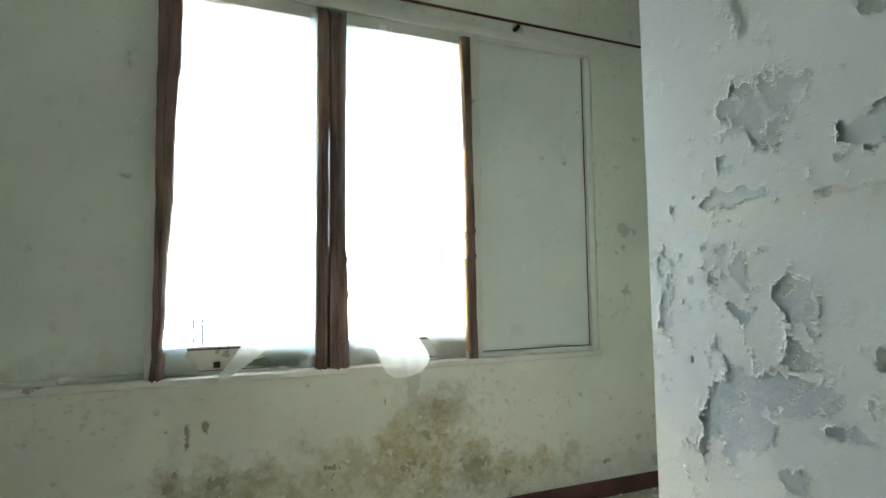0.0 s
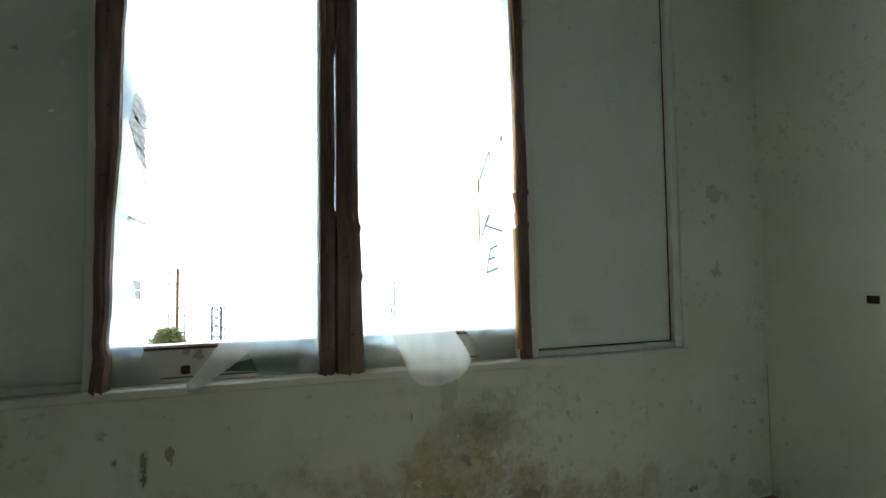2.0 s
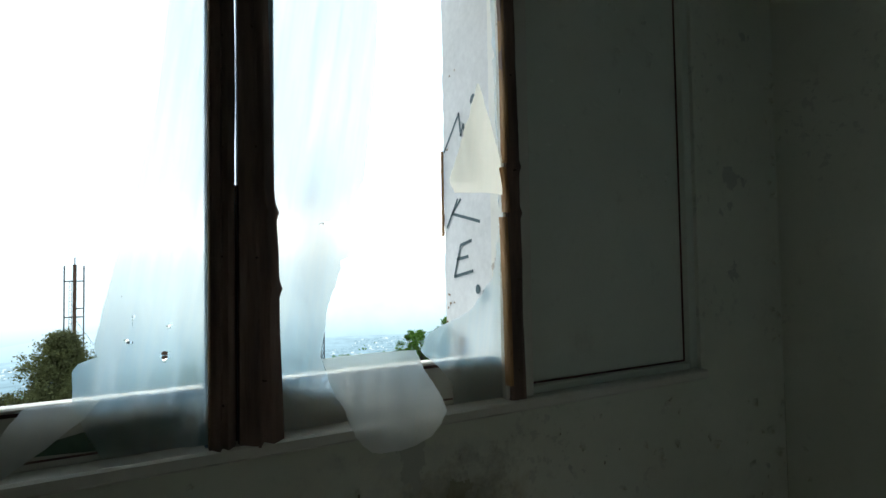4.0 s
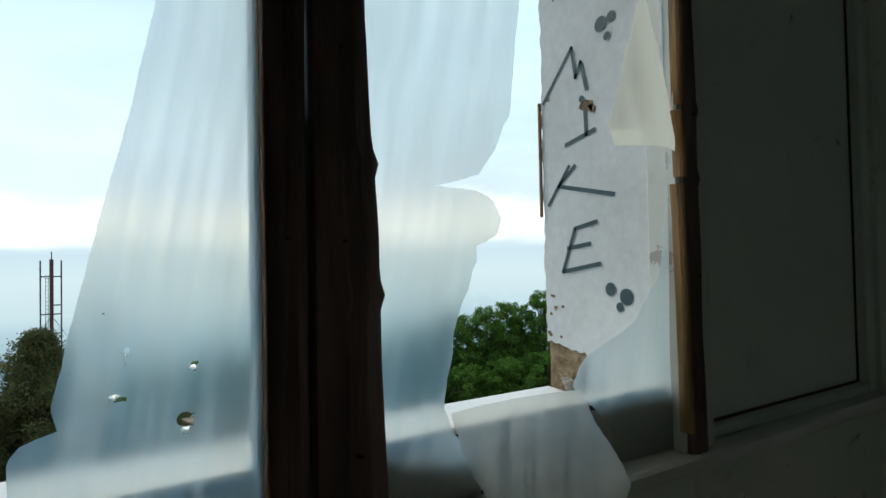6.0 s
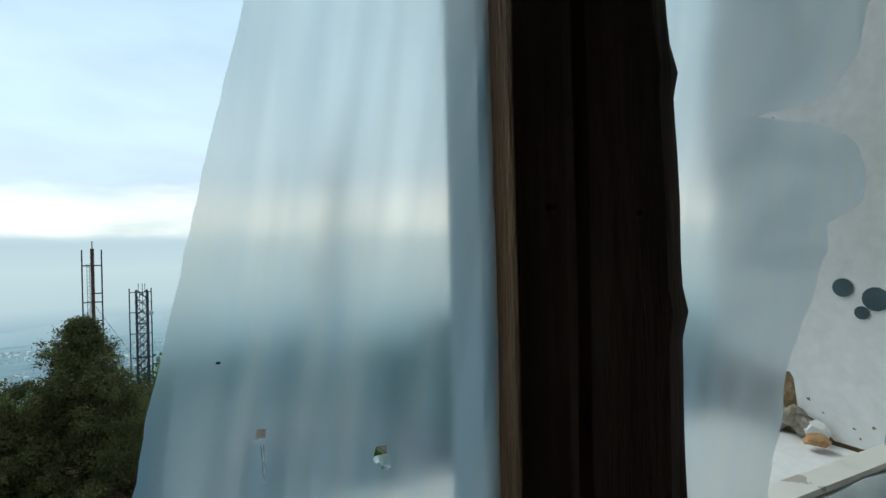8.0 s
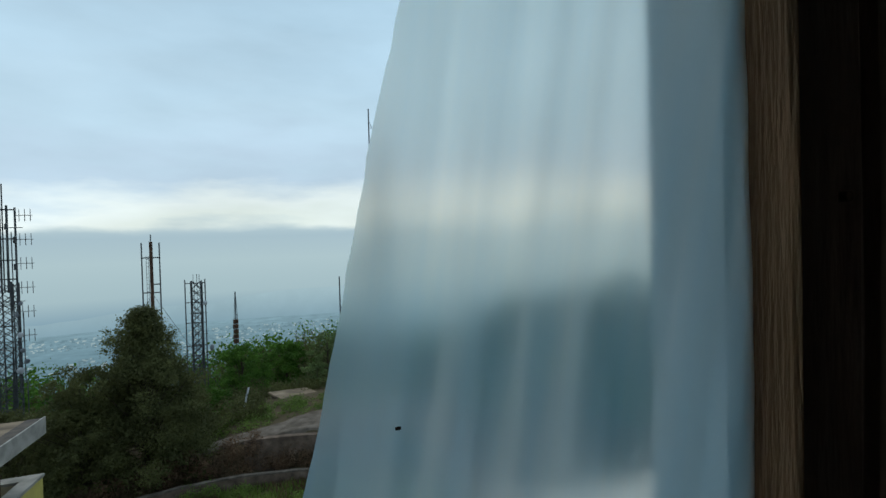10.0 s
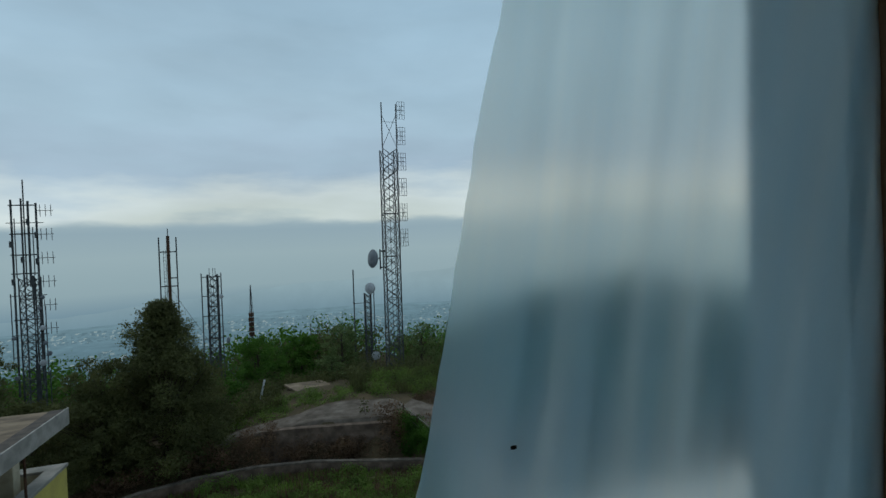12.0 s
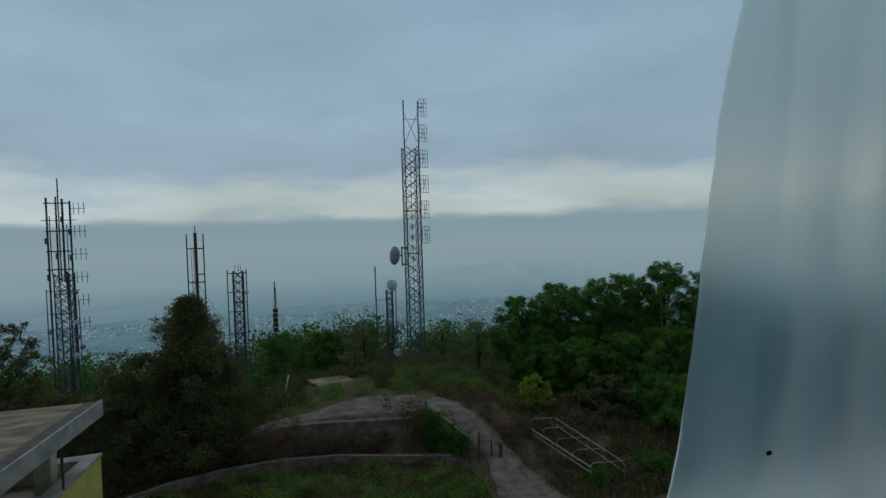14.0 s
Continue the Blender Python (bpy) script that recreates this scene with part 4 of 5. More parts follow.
tree(8.9, 29.0, -4.0, 1.3, 7, LEAF_PALE, 4500, 0.05, "thin pale-leaved tree beside the mast", 24, low=0.1)
tree(10.6, 27.5, -3.9, 1.5, 8, LEAF_PALE, 5500, 0.05, "thin pale-leaved tree at the wood's edge", 26, low=0.1)
for x, y, top, r, seed, n in ((12.3, 25.0, -2.3, 1.8, 9, 15000), (14.4, 24.8, -1.8, 2.1, 10, 18000), (16.5, 23.8, -1.6, 2.1, 11, 18000), (18.2, 23.6, -1.4, 2.0, 12, 17000), (19.7, 22.6, -0.7, 2.0, 13, 18000)):
    tree(x, y, top, r, seed, LEAF_GREEN, n, 0.07, GREEN, 40, low=0.12, narrow=0.9)
tree(21.8, 21.8, -1.3, 1.7, 14, LEAF_PALE, 11000, 0.07, "pale green deciduous tree at the wood's edge", 36, low=0.12)
tree(24.0, 21.0, -1.6, 1.9, 15, LEAF_GREEN, 10000, 0.075, GREEN, 30, low=0.1)
for x, y, top, r, seed in ((11.8, 22.6, -4.6, 1.5, 16), (13.8, 21.6, -4.2, 1.7, 17), (15.6, 20.6, -3.9, 1.8, 18), (17.4, 19.6, -3.6, 1.9, 19), (19.0, 18.0, -3.6, 1.9, 20), (13.2, 18.6, -5.2, 1.4, 21), (15.0, 16.5, -4.8, 1.8, 22)):
    tree(x, y, top, r, seed, LEAF_DARK if seed == 21 else LEAF_GREEN, 9000, 0.075, "dense dark green undergrowth tree", 20, low=0.02)
tree(10.4, 19.9, -5.1, 0.8, 23, LEAF_LIME, 5000, 0.04, "yellow-green bush beside the metal railing", 20, low=0.1)
blobs = []
vine_rnd = random.Random(24)
for k in range(90):
    f = vine_rnd.random() ** 1.1
    x, y = 4.75 + 1.1 * f + vine_rnd.uniform(-0.18, 0.12), 18.55 - 2.0 * f + vine_rnd.uniform(-0.15, 0.1)
    blobs.append((x, y, -6.85 + (1.65 - 0.75 * f) * vine_rnd.random() ** 0.8, vine_rnd.uniform(0.10, 0.24)))
tagged(leaves("climbing_vine", blobs, 15000, 0.033, LEAF_GREEN, None, 24), "thick green climbing vine hanging over the pipe fence", "vine")
tree(11.6, 13.6, -6.3, 0.8, 25, LEAF_GREEN, 4000, 0.045, "low green bush beside the path", 14, low=0.02)
tree(9.4, 13.8, -6.5, 0.7, 26, LEAF_GREEN, 3000, 0.045, "low green bush beside the path", 14, low=0.02)
tree(-1.7, 19.2, -6.0, 0.55, 27, LEAF_DARK, 2500, 0.045, "dry brown bramble on the bank", 14, low=0.02)


rs = np.random.RandomState(77)
blobs = []
for k in range(420):
    x, y = rs.uniform(-34, 34), rs.uniform(32, 58)
    r = rs.uniform(0.6, 1.5)
    blobs.append((x, y, ground_z(x, y) + rs.uniform(0.4, 2.0) + 0.10 * max(0.0, y - 36), r))
tagged(leaves("far_woods", blobs, 52000, 0.13, LEAF_GREEN, None, 78), "mixed green scrub covering the far slope", "scrub", kind="stuff")
blobs = []
for k in range(150):
    x, y = rs.uniform(-20, -6.5), rs.uniform(17, 30)
    blobs.append((x, y, ground_z(x, y) + rs.uniform(0.2, 1.3), rs.uniform(0.4, 0.9)))
tagged(leaves("scrub", blobs, 22000, 0.07, LEAF_DARK, None, 79), "dark scrub on the slope below the oaks", "scrub", kind="stuff")


def grass_patch(name, x0, x1, y0, y1, n, h, material, seed, label):
    """Upright blades too many to count."""
    rs = np.random.RandomState(seed)
    vs, fs = [], []
    for k in range(n):
        x, y = rs.uniform(x0, x1), rs.uniform(y0, y1)
        if noise.noise(Vector((x * 0.7, y * 0.7, seed))) < -0.15:
            continue
        if y > lerp_keys(LANE_EDGE, x)[0] - 0.9 and 15.5 < y < 22 and -9 < x < 5.5:
            continue
        if 5.9 < x < 8.3 and y < 19:
            continue
        if 0.6 < x < 3.7 and 21.3 < y < 25.2:
            continue
        z = ground_z(x, y)
        a = rs.uniform(0, 6.28)
        hh = h * rs.uniform(0.4, 1.3)
        dx, dy = math.cos(a) * 0.025, math.sin(a) * 0.025
        b = len(vs)
        vs += [(x - dx, y - dy, z), (x + dx, y + dy, z), (x + dy * 2 * rs.uniform(-1, 1), y + dx, z + hh)]
        fs.append((b, b + 1, b + 2))
    return tagged(raw(name, vs, fs, material), label, "grass", kind="stuff")


blobs = []
for k in range(260):
    x = rs.uniform(-7.5, 5.0)
    y = lerp_keys(LANE_EDGE, x)[0] - rs.uniform(0.1, 0.55)
    thick = 1.25 if x < 0.3 or x > 3.8 else 0.45
    blobs.append((x, y, -6.9 + rs.uniform(0.0, 1.0) * lerp_keys(LANE_HEIGHT, x)[0] * thick + 0.1, rs.uniform(0.12, 0.34)))
tagged(leaves("brambles", blobs, 26000, 0.035, LEAF_BROWN, None, 80), "dry brown brambles covering the bank below the lane", "brambles", kind="stuff")
blobs = []
for k in range(200):
    x, y = rs.uniform(-3, 14), rs.uniform(21.8, 29)
    if 0.6 < x < 3.7 and y < 25.2:
        continue
    blobs.append((x, y, ground_z(x, y) + rs.uniform(0.0, 0.5), rs.uniform(0.25, 0.7)))
tagged(leaves("undergrowth", blobs, 30000, 0.05, LEAF_DARK, None, 81), "dark green undergrowth on the hilltop", "undergrowth", kind="stuff")
blobs = []
for k in range(130):
    x, y = rs.uniform(8.6, 14), rs.uniform(12.5, 20.5)
    blobs.append((x, y, ground_z(x, y) + rs.uniform(-0.1, 0.2), rs.uniform(0.2, 0.5)))
tagged(leaves("undergrowth", blobs, 22000, 0.045, LEAF_BROWN, None, 82), "dry brown undergrowth beside the path", "undergrowth", kind="stuff")
blobs = []
for k in range(240):
    y = rs.uniform(13.0, 20.6)
    x = lerp_keys(PATH_FAR, y)[0] + 0.12 + 2.4 * rs.uniform() ** 1.4
    blobs.append((x, y, ground_z(x, y) + rs.uniform(-0.08, 0.12), rs.uniform(0.10, 0.32)))
tagged(leaves("verge_weeds", blobs, 30000, 0.03, LEAF_BROWN, None, 83), "dry reddish-brown weeds along the path's edge", "weeds", kind="stuff")
blobs = []
for k in range(150):
    x, y = rs.uniform(4.6, 10.5), rs.uniform(20.3, 24.0)
    if x < 6.2 and y < 21.2:
        continue
    blobs.append((x, y, ground_z(x, y) + rs.uniform(-0.05, 0.3), rs.uniform(0.18, 0.45)))
tagged(leaves("undergrowth", blobs, 26000, 0.034, LEAF_GRASS, None, 84), "low green undergrowth behind the lane", "undergrowth", kind="stuff")
blobs = []
for k in range(230):
    x, y = rs.uniform(-32, 16), rs.uniform(29.5, 39)
    blobs.append((x, y, ground_z(x, y) + rs.uniform(0.2, 1.5), rs.uniform(0.5, 1.1)))
tagged(leaves("scrub", blobs, 42000, 0.085, LEAF_DARK, None, 85), "dark brownish scrub along the brow of the hill", "scrub", kind="stuff")
blobs = []
for k in range(330):
    x, y = rs.uniform(-4.5, 5.9), rs.uniform(13.0, 18.3)
    if y > lerp_keys(LANE_EDGE, x)[0] - 1.15 or noise.noise(Vector((x * 0.6, y * 0.6, 5))) < -0.12 or y < 14.6 - 0.5 * x - 1.2:
        continue
    blobs.append((x, y, ground_z(x, y) + rs.uniform(-0.05, 0.2), rs.uniform(0.12, 0.36)))
tagged(leaves("weeds", blobs, 52000, 0.034, LEAF_GRASS, None, 86), "rank green weeds in the garden below", "weeds", kind="stuff")
blobs = []
for k in range(150):
    x, y = rs.uniform(-3.0, 4.6), rs.uniform(20.4, 23.0)
    if y < 20.6 + 0.22 * max(0.0, x):
        continue
    blobs.append((x, y, ground_z(x, y) + rs.uniform(-0.05, 0.12), rs.uniform(0.12, 0.3)))
tagged(leaves("verge_grass", blobs, 20000, 0.03, LEAF_GRASS, None, 87), "short green grass behind the lane", "grass", kind="stuff")
grass_patch("dry_grass", -5, 6.0, 12.5, 18.3, 16000, 0.22, LEAF_BROWN, 9, "dry brown grass in the garden below")
grass_patch("grass", -5, 6.0, 12.5, 18.3, 16000, 0.2, LEAF_GRASS, 3, "rough green grass in the garden below")
grass_patch("weeds", -3, 12, 20.5, 27, 22000, 0.4, LEAF_DARK, 4, "rough dark weeds on the hilltop")
grass_patch("weeds", 8.3, 14, 12.5, 21, 20000, 0.35, LEAF_DARK, 5, "rough dark weeds beside the path")


def lattice_mast(name, x, y, z0, z1, w, bays, label):
    """Four legs and crossed braces."""
    t = empty(name, x, y, z0)
    h = z1 - z0
    for sx in (-1, 1):
        for sy in (-1, 1):
            bm = bmesh.new()
            tube(bm, (sx * w / 2, sy * w / 2, 0), (sx * w / 2, sy * w / 2, h), 0.035, 0.03, 6)
            mesh_ob("leg", bm, STEEL, t)
    b = h / bays
    segs = []
    for k in range(bays):
        za, zb = k * b, (k + 1) * b
        for (xa, ya), (xb, yb) in (((-1, -1), (1, -1)), ((1, -1), (1, 1)), ((1, 1), (-1, 1)), ((-1, 1), (-1, -1))):
            pa, pb = (xa * w / 2, ya * w / 2), (xb * w / 2, yb * w / 2)
            segs.append(((*pa, za), (*pb, zb)))
            segs.append(((*pb, za), (*pa, zb)))
            if k % 4 == 0:
                segs.append(((*pa, za), (*pb, za)))
    mesh_ob("bracing", tubes(segs, 0.018, 4), STEEL, t)
    return tagged(t, label, "radio mast")


def rods(name, segs, r, parent, material=None, label=""):
    if name in ("crossbar", "gate_rail", "guy_wire", "ladder_rail") and len(segs) > 1:
        return [rods(name, [g], r, parent, material, label) for g in segs]
    ob = mesh_ob(name, tubes(segs, r), material or STEEL, parent)
    if label:
        ob["label"] = label
    return ob


def dish(parent, c, r, aim, material, label):
    """A parabolic dish with a drum back."""
    bm = bmesh.new()
    q = Vector(aim).to_track_quat("Z", "Y").to_matrix()
    rings = []
    for k, (rr, zz) in enumerate(((0.12, -0.42), (0.55, -0.30), (0.86, -0.12), (1.0, 0.06), (0.97, 0.08), (0.6, 0.22), (0.01, 0.30))):
        rings.append([bm.verts.new(Vector(c) + q @ Vector((r * rr * math.cos(a * 0.3927), r * rr * math.sin(a * 0.3927), r * zz))) for a in range(16)])
    for a, b in zip(rings, rings[1:]):
        for k in range(16):
            bm.faces.new((a[k], a[(k + 1) % 16], b[(k + 1) % 16], b[k]))
    return part("dish", bm, material, parent, label)


def grid_antenna(parent, c, w, h):
    """A small panel of bars on a bracket."""
    x, y, z = c
    segs = [((x, y, z + h * (k / 4 - 0.5)), (x + w, y, z + h * (k / 4 - 0.5))) for k in range(5)]
    segs += [((x + w * k / 3, y, z - h / 2), (x + w * k / 3, y, z + h / 2)) for k in range(4)]
    segs += [((x - 0.15, y, z), (x + w * 0.5, y - 0.12, z)), ((x + w * 0.4, y - 0.12, z - h * 0.2), (x + w * 0.4, y - 0.12, z + h * 0.2))]
    return rods("grid_antenna", segs, 0.012, parent)


def yagi(parent, c, length, h, n=3):
    x, y, z = c
    segs = [((x, y, z), (x + length, y, z))] + [((x + length * (k + 0.6) / n, y, z - h / 2), (x + length * (k + 0.6) / n, y, z + h / 2)) for k in range(n)]
    return rods("yagi_antenna", segs, 0.014, parent)


mast = lattice_mast("radio_mast", 6.9, 27.6, -7.0, 6.15, 0.80, 22, "tall grey lattice radio mast with grid antennas and a dish")
rods("pole", [((-0.42, -0.4, 13.15), (-0.42, -0.4, 15.65))], 0.035, mast)
rods("pole", [((0.40, -0.4, 7.5), (0.40, -0.4, 15.6))], 0.035, mast)
rods("stay", [((-0.42, -0.4, 13.2), (0.40, -0.4, 15.0)), ((0.40, -0.4, 13.2), (-0.42, -0.4, 15.0)), ((-0.42, -0.4, 14.6), (0.40, -0.4, 14.6))], 0.014, mast)
for k in range(6):
    grid_antenna(mast, (0.45, -0.45, 15.25 - 1.41 * k), 0.42, 0.95)
rods("dish_bracket", [((-0.40, -0.4, 6.6), (-0.75, -0.4, 6.6)), ((-0.40, -0.4, 7.5), (-0.75, -0.4, 7.5)), ((-0.75, -0.4, 6.5), (-0.75, -0.4, 7.6)), ((-0.75, -0.4, 7.1), (-1.1, -0.4, 7.1))], 0.04, mast)
dish(mast, (-1.15, -0.4, 7.1), 0.52, (-1, -0.35, 0.1), DISHG, "dark grey drum-shaped microwave dish")
rods("ladder_rail", [((0.1, -0.42, 0), (0.1, -0.42, 13)), ((-0.12, -0.42, 0), (-0.12, -0.42, 13))], 0.015, mast)

thin = lattice_mast("radio_mast", 6.1, 31.0, -8.0, -2.2, 0.36, 16, "thin lattice mast with a white dish")
rods("pole", [((-0.85, 0, 0), (-0.85, 0, 7.3))], 0.04, thin)
rods("crossbar", [((-0.9, 0, 1.8 + 1.7 * k), (0.2, 0, 1.8 + 1.7 * k)) for k in range(3)], 0.02, thin)
rods("pole", [((0.4, 0, 0), (0.4, 0, 6.0))], 0.03, thin)
dish(thin, (0.15, -0.2, 6.1), 0.36, (-0.8, -1, 0.1), DISHW, "white microwave dish")
dish(thin, (0.35, -0.3, 1.9), 0.27, (-0.3, -1, 0.1), DISHW, "white microwave dish")

crowded = lattice_mast("radio_mast", -10.05, 28.0, -7.0, -0.1, 0.62, 14, "lattice radio mast crowded with rods and small antennas")
for x, z0, z1, r in ((-0.48, 1.5, 10.45, 0.045), (0.45, 2.0, 10.3, 0.045), (0.0, 6.5, 11.35, 0.03), (-0.10, 6.5, 10.5, 0.04), (0.15, 6.5, 10.4, 0.05)):
    rods("pole", [((x, -0.3, z0), (x + 0.02, -0.3, z1))], r, crowded)
rods("crossbar", [((-0.55, -0.3, z), (0.5, -0.3, z)) for z in (5.0, 7.1, 7.95, 8.9, 10.2)], 0.03, crowded)
for k in range(6):
    yagi(crowded, (0.5, -0.3, 9.95 - 1.08 * k), 0.62, 0.55)
for x, z, r in ((0.55, 4.6, 0.16), (0.62, 3.9, 0.14), (-0.55, 4.2, 0.12), (0.5, 3.0, 0.2), (-0.5, 2.4, 0.14), (0.6, 6.0, 0.12), (0.45, 5.5, 0.12), (0.75, 3.4, 0.15)):
    dish(crowded, (x, -0.42, z), r * 0.75, (0.4, -1, 0), DISHW if r > 0.15 else DISHG, "small weathered antenna dish")
for x, z0, z1 in ((-0.62, 3.2, 6.2), (0.66, 2.4, 5.6), (-0.34, 6.9, 9.6), (0.33, 7.0, 9.2), (0.72, 0.8, 2.6)):
    rods("rod_antenna", [((x, -0.34, z0), (x, -0.34, z1))], 0.022, crowded)
for z in (2.2, 3.3, 4.3, 6.1, 9.4):
    rods("crossbar", [((-0.66, -0.32, z), (0.74, -0.32, z))], 0.018, crowded)
for x, z in ((-0.5, 8.3), (0.16, 9.3), (0.45, 7.5), (-0.48, 6.6), (0.46, 8.7), (-0.1, 7.6)):
    part("antenna_box", boxes((x - 0.05, x + 0.06, -0.42, -0.3, z, z + 0.28), bevel=0.01), STEEL, crowded)
for k in range(4):
    rods("cable", [((0.3 - 0.05 * k, -0.34, 0.5), (0.2 + 0.03 * k, -0.34, 7.0))], 0.02, crowded)

pole_mast = tagged(empty("pole_mast", -3.72, 24.0, -6.2), "dark slender pole mast flanked by rod antennas", "radio mast")
rods("pole", [((0.02, 0, 0), (0.02, 0, 7.8))], 0.07, pole_mast, RUST)
rods("tip", [((0.02, 0, 7.8), (0.02, 0, 8.1))], 0.02, pole_mast)
for x in (-0.33, 0.33):
    rods("rod_antenna", [((x, 0, 3.2), (x, 0, 7.75))], 0.028, pole_mast)
rods("ladder", [((-0.17, 0, 3.5), (-0.17, 0, 7.2)), ((-0.08, 0, 3.5), (-0.08, 0, 7.2))] + [((-0.17, 0, 3.6 + 0.15 * k), (-0.08, 0, 3.6 + 0.15 * k)) for k in range(24)], 0.009, pole_mast)
rods("crossbar", [((-0.35, 0, z), (0.35, 0, z)) for z in (7.12, 5.65)] + [((0, 0, 4.9), (0.33, 0, 4.9)), ((0, 0, 6.0), (0.33, 0, 6.0))], 0.026, pole_mast)
rods("guy_wire", [((0.02, 0, 5.6), (2.6, 1.0, 0.8)), ((0.02, 0, 5.6), (-2.6, 1.0, 0.8))], 0.008, pole_mast)

short = lattice_mast("radio_mast", -2.5, 29.0, -7.2, -0.45, 0.46, 16, "short lattice radio mast with rod antennas")
for x, z1 in ((-0.5, 6.85), (0.44, 6.85), (0.30, 6.7)):
    rods("rod_antenna", [((x, -0.2, 1.2), (x, -0.2, z1))], 0.03, short)
rods("crossbar", [((-0.52, -0.2, z), (0.46, -0.2, z)) for z in (6.65, 5.65, 4.6, 3.4, 2.3)], 0.024, short)
for z in (6.15, 5.1, 4.0, 2.9):
    rods("crossbar", [((-0.3, -0.24, z), (0.5, -0.24, z))], 0.016, short)
for x, z in ((-0.12, 6.75), (0.05, 6.75), (0.16, 6.75)):
    rods("rod_antenna", [((x, -0.1, z - 0.1), (x, -0.1, z + 0.35))], 0.014, short)
rods("ladder_rail", [((0.06, -0.25, 0.3), (0.06, -0.25, 6.7)), ((-0.06, -0.25, 0.3), (-0.06, -0.25, 6.7))], 0.012, short)
dish(short, (0.68, -0.3, 3.25), 0.17, (1, -0.6, 0), DISHG, "small dark antenna dish")
dish(short, (0.42, -0.3, 5.6), 0.12, (0.4, -1, 0), DISHW, "small white antenna dish")

far_mast = tagged(empty("antenna_mast", -0.75, 33.0, -8.2), "slim distant mast with stacked panel antennas", "radio mast")
rods("pole", [((0, 0, 0), (0, 0, 6.75))], 0.035, far_mast)
for k in range(5):
    part("panel_antenna", boxes((-0.16 - 0.02 * (k % 2), 0.14, -0.1, 0.1, 3.6 + 0.3 * k, 3.85 + 0.3 * k), bevel=0.02), RUST, far_mast)
for k in range(9):
    rods("rung", [((-0.09 + 0.008 * k, 0, 5.1 + 0.16 * k), (0.09 - 0.008 * k, 0, 5.2 + 0.16 * k))], 0.012, far_mast)
rods("stay", [((-0.11, 0, 4.9), (-0.02, 0, 6.6))], 0.014, far_mast)
rods("stay", [((0.11, 0, 4.9), (0.02, 0, 6.6))], 0.014, far_mast)
spike = tagged(empty("aerial", 2.75, 33.0, -8.0), "thin far-off steel aerial pole", "aerial")
rods("pole", [((0, 0, 0), (0, 0, 3.75))], 0.025, spike)

# ---------- fences and small things on the hilltop ----------
gate = tagged(empty("gate", 6.24, 16.19, -6.95), "dark rusty iron gate standing open by the path", "gate")
for x, h, r in ((0.0, 1.25, 0.035), (0.42, 1.0, 0.03), (0.72, 0.85, 0.06)):
    rods("gate_post", [((x, -x * 0.3, -0.6), (x, -x * 0.3, h))], r, gate, RUST)
for k in range(7):
    rods("bar", [((0.06 * k + 0.03, -0.02 * k, 0.15), (0.06 * k + 0.03, -0.02 * k, 0.95))], 0.009, gate, RUST)
rods("gate_rail", [((0, 0, 0.95), (0.42, -0.13, 0.95)), ((0, 0, 0.15), (0.42, -0.13, 0.15))], 0.014, gate, RUST)
fence = tagged(empty("pipe_fence", 5.6, 18.0, -5.8), "pale rusty pipe fence along the path", "fence")
for dz in (0.75, 0.42):
    rods("rail", [((-0.7, 0.35, dz - 0.1), (0.35, -1.8, dz - 0.85))], 0.022, fence, PIPE)
for k in range(4):
    rods("post", [((-0.68 + 0.33 * k, 0.31 - 0.68 * k, -1.2), (-0.68 + 0.33 * k, 0.31 - 0.68 * k, 0.72 - 0.24 * k))], 0.03, fence, RUST)

frame_ = tagged(empty("hoop_shelter", 9.0, 16.5, -6.9), "row of bent pale steel pipe hoops beside the path", "hoop shelter")
rods("rail", [((-0.45, 3.3, 0.55), (0.05, -2.9, 0.62))], 0.028, frame_, PIPE)
rods("rail", [((-0.45, 3.3, 0.40), (0.05, -2.9, 0.44))], 0.022, frame_, PIPE)
for k in range(5):
    y = 1.3 - 1.02 * k
    x = 0.02 + 0.02 * k
    rods("hoop", [((x, y, 0), (x, y, 0.62)), ((x, y, 0.62), (x + 0.1, y - 0.05, 0.72)), ((x + 0.1, y - 0.05, 0.72), (x + 0.95, y - 0.25, 0.72)), ((x + 0.95, y - 0.25, 0.72), (x + 1.05, y - 0.28, 0.62)), ((x + 1.05, y - 0.28, 0.62), (x + 1.05, y - 0.28, 0))], 0.016, frame_, PIPE)
rods("rail", [((1.0, 1.05, 0.72), (1.1, -3.05, 0.71))], 0.02, frame_, PIPE)
rods("rail", [((1.05, 1.05, 0.40), (1.15, -3.05, 0.38))], 0.018, frame_, PIPE)

hut = tagged(empty("hut", 2.25, 24.0, -5.95), "low hut with a flat brown roof among shrubs", "hut")
for ob in (mesh_ob("roof", boxes((-1.1, 1.0, -1.0, 1.2, 0.12, 0.22), bevel=0.02), ROOF, hut), mesh_ob("wall", boxes((-0.95, 0.85, -0.85, 1.05, -0.6, 0.12)), RETAIN, hut)):
    ob.rotation_euler = (radians(5), radians(7), radians(28))
board = mesh_ob("leaning_board", boxes((-0.04, 0.04, -0.02, 0.02, 0, 0.85), bevel=0.01), DISHW)
board.matrix_world = pose(-0.25, 23.3, -5.68, 0, 14, 10)
tagged(board, "narrow white board leaning on the grass", "board")
shrub = tree(3.6, 19.35, -4.95, 0.22, 51, LEAF_DARK, 260, 0.03, "small dry shrub at the lane's edge", 8, low=0.2)

# ---------- low building ----------
wing = empty("building_wing", -6, 13, -7)


def wing_part(name, bm, material, label=""):
    return wpart(name, bm, material, wing, label)


